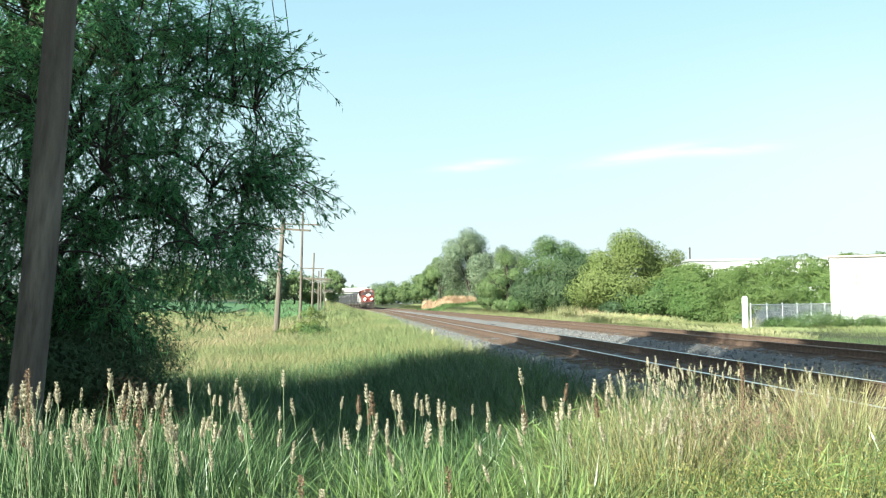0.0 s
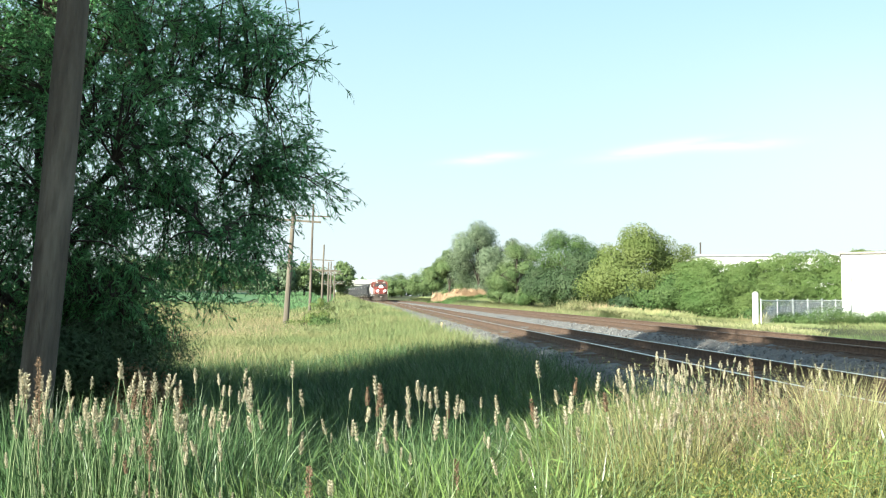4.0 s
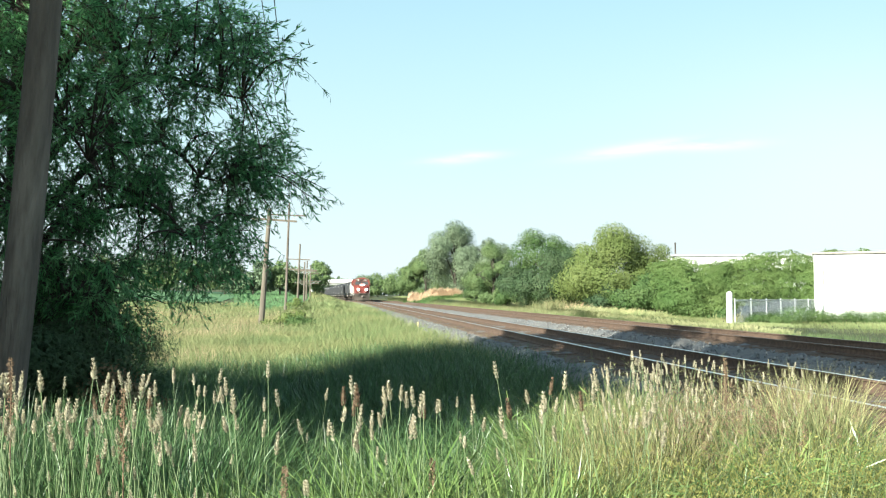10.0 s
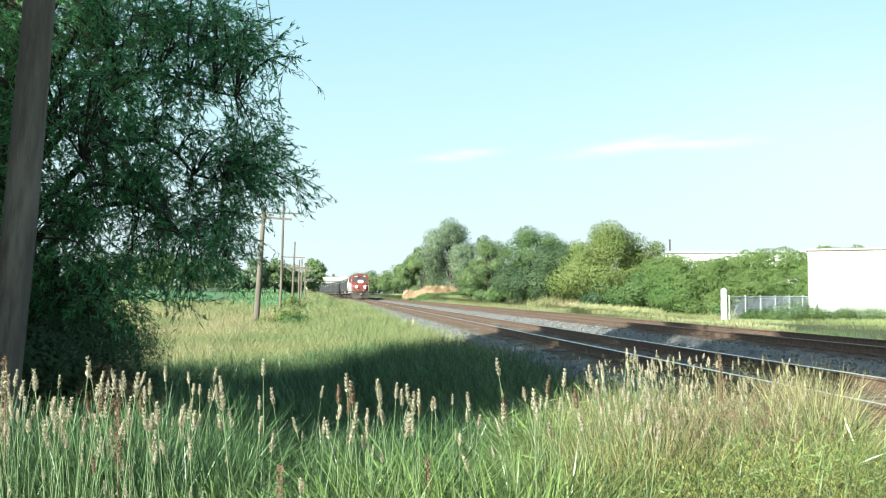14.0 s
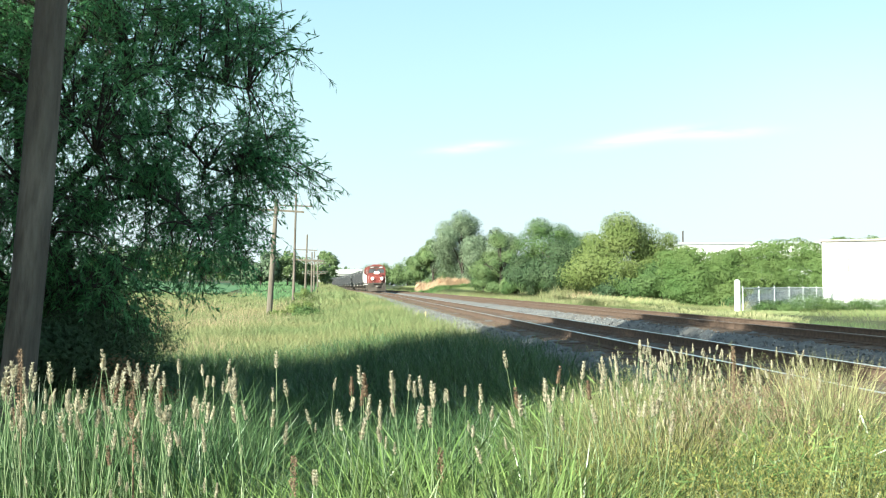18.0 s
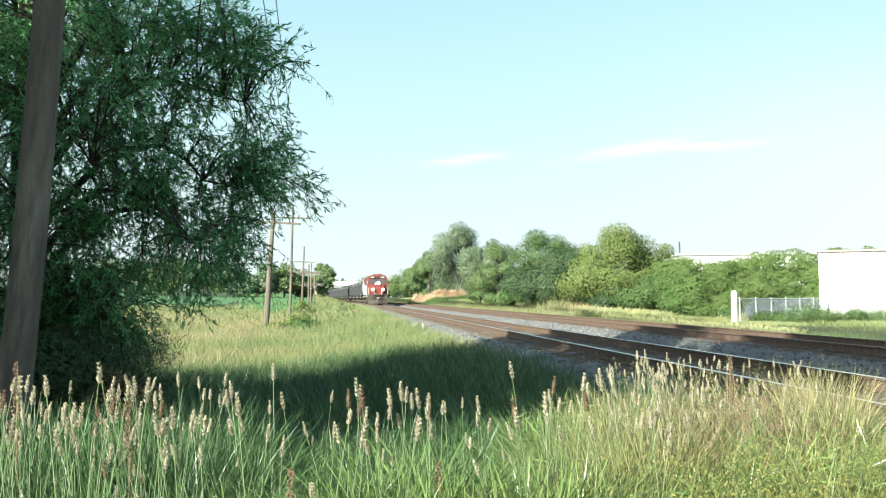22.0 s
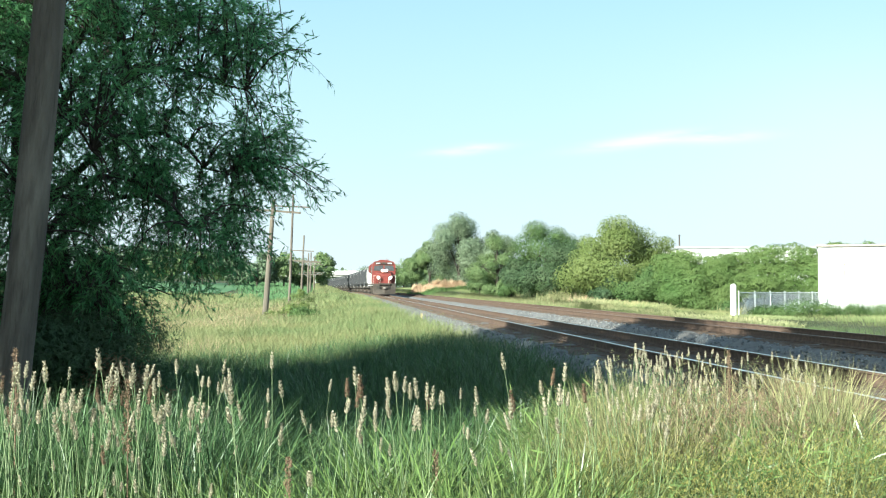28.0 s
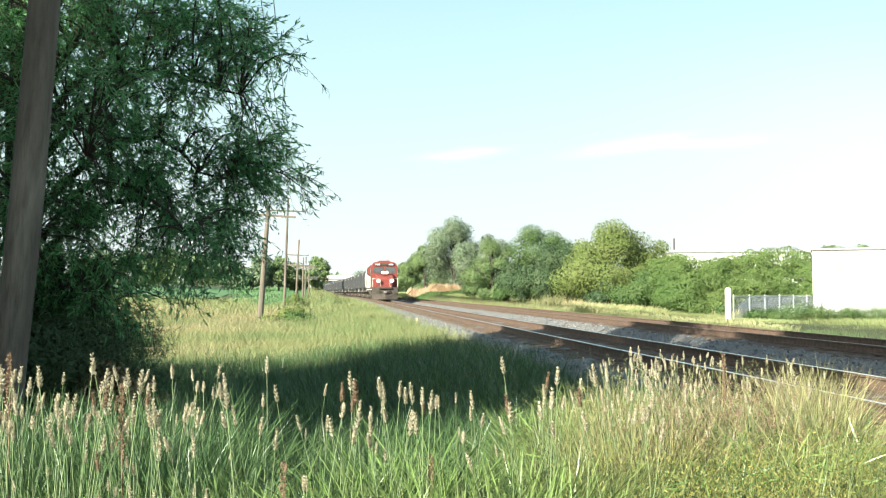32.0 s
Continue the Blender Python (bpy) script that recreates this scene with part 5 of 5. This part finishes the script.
def overpass():
    o = empty("road_overpass", pose(-50, 480, 0) @ pose(0, 0, 0, 0, 0, 4), "pale concrete road bridge over the railway", "bridge")
    part("deck", bx((-55, -6, 7.9), (8, 6, 8.9), 0.05), M_CONCRETE, o)
    for y in (-6.2, 5.9):
        part("parapet", bx((-55, y, 8.9), (8, y + 0.3, 9.9), 0.03), M_WHITE, o)
    part("girder", bx((-55, -5, 7.0), (8, 5, 7.9), 0.03), M_CONCRETE, o)
    for x in (-16, 4):
        for y in (-4.0, 0.0, 4.0):
            part("pier", rod(bmesh.new(), (x, y, 0), (x, y, 7.0), 0.55, n=14), M_CONCRETE, o)


overpass()


# ---- the train ----
def wheelset(parent, y, r):
    w = part("wheelset", rod(bmesh.new(), (-0.78, 0, 0), (0.78, 0, 0), 0.09, n=10), M_STEEL, parent)
    w.location = (0, y, r)
    for s in (-1, 1):
        bm = rod(bmesh.new(), (s * 0.69, 0, 0), (s * 0.80, 0, 0), r, n=24)
        rod(bm, (s * 0.66, 0, 0), (s * 0.70, 0, 0), r + 0.03, n=24)
        bm2 = rod(bm, (s * 0.79, 0, 0), (s * 0.85, 0, 0), r * 0.3, n=12)
        part("wheel", bm2, M_STEEL, w)
    return w


WHEELSETS = []


def bogie(parent, y, axles, r, gap):
    half = gap * (axles - 1) / 2
    t = part("bogie", bx((-0.95, y - half - 0.75, 0.62), (-0.86, y + half + 0.75, 0.92), 0.03), M_BLACK, parent)
    part("side_frame", bx((0.86, y - half - 0.75, 0.62), (0.95, y + half + 0.75, 0.92), 0.03), M_BLACK, t)
    part("bolster", bx((-0.86, y - 0.25, 0.6), (0.86, y + 0.25, 0.95), 0.02), M_BLACK, t)
    for i in range(axles):
        yy = y - half + i * gap
        for s in (-1, 1):
            part("axle_box", bx((s * 0.97 - 0.10, yy - 0.17, r - 0.16), (s * 0.97 + 0.10, yy + 0.17, r + 0.20), 0.02), M_BLACK, t)
        WHEELSETS.append((wheelset(parent, yy, r), yy, r))


def locomotive():
    """A wide-nosed road engine; its front is at y = 0 and faces the camera."""
    e = empty("locomotive", pose(0, 0, 0), "red diesel locomotive with lit headlights", "locomotive")
    part("frame", bx((-1.52, 0.55, 1.20), (1.52, 21.6, 1.52), 0.02), M_BLACK, e)
    # front end
    pilot = part("pilot", bx((-1.48, 0.50, 0.55), (1.48, 0.66, 1.52), 0.02), M_BLACK, e)
    plow = prism(bmesh.new(), [(-1.45, 0.45), (0, 0.12), (1.45, 0.45), (1.45, 0.52), (0, 0.30), (-1.45, 0.52)], "z", 0.12, 0.72)
    part("snow_plow", plow, M_BLACK, pilot)
    part("coupler", bx((-0.16, -0.10, 0.82), (0.16, 0.6, 1.06), 0.04), M_STEEL, pilot)
    for s in (-1, 1):
        for k in range(3):
            x = s * (0.45 + 0.12 * k)
            part("air_hose", rod(bmesh.new(), (x, 0.42, 1.15), (x + s * 0.03, 0.38, 0.70), 0.025, n=6), M_RUBBER, pilot)
        for k in range(4):
            part("step", bx((s * 1.30 - 0.18, 0.55 + 0.06 * k, 0.45 + 0.27 * k), (s * 1.30 + 0.18, 0.80 + 0.06 * k, 0.49 + 0.27 * k)), M_STEEL, e)
        part("handrail", rod(bmesh.new(), (s * 1.46, 0.62, 1.5), (s * 1.46, 0.62, 2.55), 0.02, n=6), M_HOPPER_END, e)
        part("handrail", rod(bmesh.new(), (s * 0.55, 0.62, 1.5), (s * 0.55, 0.62, 2.45), 0.02, n=6), M_HOPPER_END, e)
        part("handrail", rod(bmesh.new(), (s * 0.55, 0.62, 2.45), (s * 1.46, 0.62, 2.55), 0.02, n=6), M_HOPPER_END, e)
    part("anticlimber", bx((-0.75, 0.20, 1.36), (0.75, 0.62, 1.56), 0.03), M_BLACK, e)
    # nose
    nose = prism(bmesh.new(), [(0.95, 1.52), (0.95, 2.45), (1.25, 2.95), (2.45, 3.10), (2.45, 1.52)], "x", -1.02, 1.02)
    bmesh.ops.bevel(nose, geom=[d for d in nose.edges if abs(d.verts[0].co.x - d.verts[1].co.x) < 0.01], offset=0.10, segments=3, affect="EDGES")
    nz = part("nose", nose, M_RED, e)
    part("nose_door", bx((-0.95, 0.925, 1.62), (-0.35, 0.948, 2.40), 0.008), M_RED, nz)
    part("grab_iron", rod(bmesh.new(), (0.55, 0.90, 2.1), (0.55, 0.90, 2.4), 0.015, n=6), M_HOPPER_END, nz)
    # cab
    cab = bmesh.new()
    outline = [(-1.55, 1.52), (1.55, 1.52), (1.55, 3.95), (1.30, 4.42), (0.55, 4.62), (-0.55, 4.62), (-1.30, 4.42), (-1.55, 3.95)]
    prism(cab, outline, "y", 2.35, 4.85)
    cb = part("cab", cab, M_RED, e)
    for s in (-1, 1):
        fw = [(s * 0.14, 3.22), (s * 0.14, 3.92), (s * 1.20, 3.86), (s * 1.36, 3.30)]
        w = part("windshield", prism(bmesh.new(), fw, "y", 2.305, 2.345), M_GLASS, cb)
        fr = [(s * 0.10, 3.17), (s * 0.10, 3.97), (s * 1.24, 3.90), (s * 1.42, 3.24)]
        part("window_frame", prism(bmesh.new(), fr, "y", 2.325, 2.349), M_BLACK, w)
        sw = part("side_window", bx((s * 1.555 - 0.02, 2.75, 3.05), (s * 1.555 + 0.02, 4.35, 3.75), 0.01), M_GLASS, cb)
        part("sill", bx((s * 1.60 - 0.05, 2.70, 2.98), (s * 1.60 + 0.05, 4.40, 3.04)), M_BLACK, sw)
        nb = part("number_board", bx((s * 0.78 - 0.36, 2.22, 4.06), (s * 0.78 + 0.36, 2.36, 4.36), 0.02), M_BLACK, cb)
        for k in range(4):
            part("digit_bar", bx((s * 0.78 - 0.26 + 0.14 * k, 2.208, 4.13), (s * 0.78 - 0.18 + 0.14 * k, 2.219, 4.29)), M_WHITE, nb)
        part("mirror", bx((s * 1.72 - 0.06, 2.62, 3.2), (s * 1.72 + 0.06, 2.66, 3.6), 0.01), M_BLACK, cb)
        part("light_bracket", rod(bmesh.new(), (s * 0.80, 0.66, 1.52), (s * 0.80, 0.66, 2.2), 0.035, n=8), M_BLACK, e)
        d = part("ditch_light", rod(bmesh.new(), (s * 0.80, 0.80, 2.27), (s * 0.80, 0.46, 2.27), 0.17, 0.15, 18), M_BLACK, e)
        part("lens", rod(bmesh.new(), (s * 0.80, 0.458, 2.27), (s * 0.80, 0.445, 2.27), 0.135, 0.12, 18), M_GLOW, d, "glowing white lamp lens")
    hl = part("headlight", bx((-0.40, 0.98, 3.02), (0.40, 1.45, 3.40), 0.04), M_RED, nz)
    for s in (-1, 1):
        part("lens", rod(bmesh.new(), (s * 0.19, 0.978, 3.22), (s * 0.19, 0.962, 3.22), 0.145, 0.13, 18), M_GLOW, hl, "glowing white lamp lens")
    part("roof_marker", bx((-0.30, 2.20, 4.08), (0.30, 2.36, 4.34), 0.02), M_BLACK, cb)
    part("roof_hatch", bx((-0.6, 3.0, 4.62), (0.6, 4.5, 4.70), 0.02), M_RED, cb)
    horn = part("horn", rod(bmesh.new(), (0.4, 4.0, 4.78), (0.4, 3.4, 4.82), 0.03, 0.09, 10), M_STEEL, cb)
    rod_bm = rod(bmesh.new(), (0.62, 4.0, 4.76), (0.62, 3.5, 4.78), 0.03, 0.08, 10)
    part("bell", rod_bm, M_STEEL, horn)
    # long hood
    hood = prism(bmesh.new(), [(-0.88, 1.52), (0.88, 1.52), (0.88, 4.05), (0.62, 4.30), (-0.62, 4.30), (-0.88, 4.05)], "y", 4.85, 20.2)
    hd = part("long_hood", hood, M_RED, e)
    for i in range(11):
        for s in (-1, 1):
            part("hood_door", bx((s * 0.885 - 0.012, 5.2 + 1.0 * i, 1.75), (s * 0.885 + 0.012, 6.1 + 1.0 * i, 3.75), 0.006), M_RED, hd)
    rad = prism(bmesh.new(), [(-1.50, 3.35), (-0.86, 2.95), (0.86, 2.95), (1.50, 3.35), (1.50, 4.15), (1.1, 4.55), (-1.1, 4.55), (-1.50, 4.15)], "y", 16.4, 20.1)
    rd = part("radiator", rad, M_RED, e)
    for s in (-1, 1):
        for k in range(6):
            part("louver", bx((s * 1.505 - 0.015, 16.6, 3.42 + 0.11 * k), (s * 1.505 + 0.015, 19.9, 3.49 + 0.11 * k)), M_BLACK, rd)
    for y in (8.5, 11.5):
        part("fan", rod(bmesh.new(), (0, y, 4.30), (0, y, 4.48), 0.62, 0.58, 20), M_BLACK, hd)
    part("exhaust", bx((-0.3, 9.7, 4.30), (0.3, 10.3, 4.55), 0.02), M_BLACK, hd)
    for s in (-1, 1):
        part("walkway_rail", rod(bmesh.new(), (s * 1.47, 5.0, 2.5), (s * 1.47, 20.8, 2.5), 0.02, n=6), M_HOPPER_END, e)
        for k in range(9):
            y = 5.2 + 1.92 * k
            part("stanchion", rod(bmesh.new(), (s * 1.47, y, 1.5), (s * 1.47, y, 2.5), 0.018, n=6), M_HOPPER_END, e)
        part("sill_stripe", bx((s * 1.525 - 0.004, 0.7, 1.24), (s * 1.525 + 0.004, 21.4, 1.30)), M_WHITE, e)
    tank = prism(bmesh.new(), [(-1.35, 0.45), (-1.0, 0.30), (1.0, 0.30), (1.35, 0.45), (1.40, 1.2), (-1.40, 1.2)], "y", 7.9, 14.0)
    part("fuel_tank", tank, M_BLACK, e)
    bogie(e, 4.3, 3, 0.53, 1.95)
    bogie(e, 17.6, 3, 0.53, 1.95)
    return e


def hopper(end, note):
    """A covered hopper wagon with rounded sides; its front is at y = 0."""
    h = empty("hopper_wagon", pose(0, 0, 0), note, "railway wagon", "train of hopper wagons")
    L = 17.0
    part("sill", bx((-1.35, 0.5, 0.95), (1.35, L - 0.5, 1.22), 0.02), M_BLACK, h)
    sec = [(-1.25, 1.20), (1.25, 1.20), (1.52, 1.75), (1.60, 2.5), (1.58, 3.3), (1.40, 3.95), (0.95, 4.32), (0.4, 4.45), (-0.4, 4.45), (-0.95, 4.32), (-1.40, 3.95), (-1.58, 3.3), (-1.60, 2.5), (-1.52, 1.75)]
    body = part("body", prism(bmesh.new(), sec, "y", 1.6, L - 1.6), M_HOPPER, h)
    for f in body.data.polygons:
        f.use_smooth = abs(f.normal.y) < 0.5
    for y in (1.54, L - 1.602):
        e = part("end_sheet", prism(bmesh.new(), [(a * 1.012, 1.18 + (b - 1.18) * 1.008) for a, b in sec], "y", y, y + 0.062), end, h)
        for s in (-1, 1):
            yy = y - 0.25 if y < 5 else y + 0.3
            for k in range(8):
                part("ladder_rung", rod(bmesh.new(), (s * 1.45, yy, 1.3 + 0.36 * k), (s * 1.05, yy, 1.3 + 0.36 * k), 0.014, n=5), M_HOPPER_END, e)
            part("ladder_side", rod(bmesh.new(), (s * 1.45, yy, 1.0), (s * 1.45, yy, 4.0), 0.02, n=5), M_HOPPER_END, e)
            part("corner_post", bx((s * 1.42 - 0.06, yy - 0.5, 1.2), (s * 1.42 + 0.06, yy - 0.38, 2.7)), M_HOPPER, e)
    for i in range(9):
        y = 2.2 + (L - 4.4) * i / 8
        for s in (-1, 1):
            part("side_rib", prism(bmesh.new(), [(s * 1.50, 1.70), (s * 1.61, 2.5), (s * 1.59, 3.3), (s * 1.41, 3.95), (s * 1.44, 3.99), (s * 1.65, 3.32), (s * 1.67, 2.5), (s * 1.56, 1.66)], "y", y - 0.05, y + 0.05), M_HOPPER, body)
    part("roof_walk", bx((-0.45, 1.7, 4.50), (0.45, L - 1.7, 4.56)), M_STEEL, h)
    for k in range(4):
        part("hatch", bx((-0.38, 2.6 + 3.2 * k, 4.44), (0.38, 4.9 + 3.2 * k, 4.498), 0.02), M_HOPPER, h)
    for k in range(3):
        y = L * (0.27 + 0.23 * k)
        bm = bmesh.new()
        bmesh.ops.create_cone(bm, cap_ends=True, segments=4, radius1=0.55, radius2=1.75, depth=0.85, matrix=Matrix.Translation((0, y, 0.80)) @ Matrix.Rotation(math.pi / 4, 4, "Z"))
        part("discharge_gate", bm, M_HOPPER, h)
    part("coupler", bx((-0.12, -0.25, 0.78), (0.12, 0.6, 1.02), 0.03), M_STEEL, h)
    part("coupler", bx((-0.12, L - 0.6, 0.78), (0.12, L + 0.2, 1.02), 0.03), M_STEEL, h)
    bogie(h, 2.4, 2, 0.46, 1.78)
    bogie(h, L - 2.4, 2, 0.46, 1.78)
    return h


def on_near_track(y):
    """The pose of a vehicle whose front is y metres ahead, on the nearest track."""
    lean = SLOPE + float(bend(y + 9) - bend(y + 7)) / 2
    return Matrix.Translation(on_track(GAUGE / 2, y, RAIL_TOP)) @ pose(0, 0, 0, 0, 0, math.degrees(math.atan(-lean)))


ENGINE = locomotive()
ENGINE_WHEELS = list(WHEELSETS)
WAGON_LENGTH = 17.35
WAGONS = [hopper(M_HOPPER_END, "dark grey covered hopper wagon with a pale end"), hopper(M_HOPPER, "dark grey covered hopper wagon with ribbed sides")]
for i in range(2, 15):
    WAGONS.append(copy_thing(WAGONS[1], pose(0, 0, 0)))


def engine_at(t):
    """Metres from the camera to the engine's front, as the train slows a little."""
    return 226.0 - 3.70 * t + 0.0023 * t * t


def motions():
    for i, ob in enumerate([ENGINE, *WAGONS]):
        behind = 0 if i == 0 else (22.0 + WAGON_LENGTH * (i - 1)) * CROSS
        walk(ob, [(t, on_near_track(engine_at(t) + behind)) for t in range(0, 33, 2)])
    for w, y, r in ENGINE_WHEELS:
        rows = []
        for k in range(161):
            gone = (engine_at(0) - engine_at(0.2 * k)) / CROSS
            rows.append((0.2 * k, Matrix.Translation((0, y, r)) @ Matrix.Rotation(gone / r, 4, "X")))
        walk(w, rows)
    for ob, m, phase, rate in SWAY:
        rows = []
        for k in range(33):
            a = 1.3 * math.sin(rate * k + phase) + 0.7 * math.sin(2.3 * rate * k + 2 * phase)
            rows.append((k, m @ pose(0, 0, 0, a, 0.6 * a, 0)))
        walk(ob, rows)


motions()
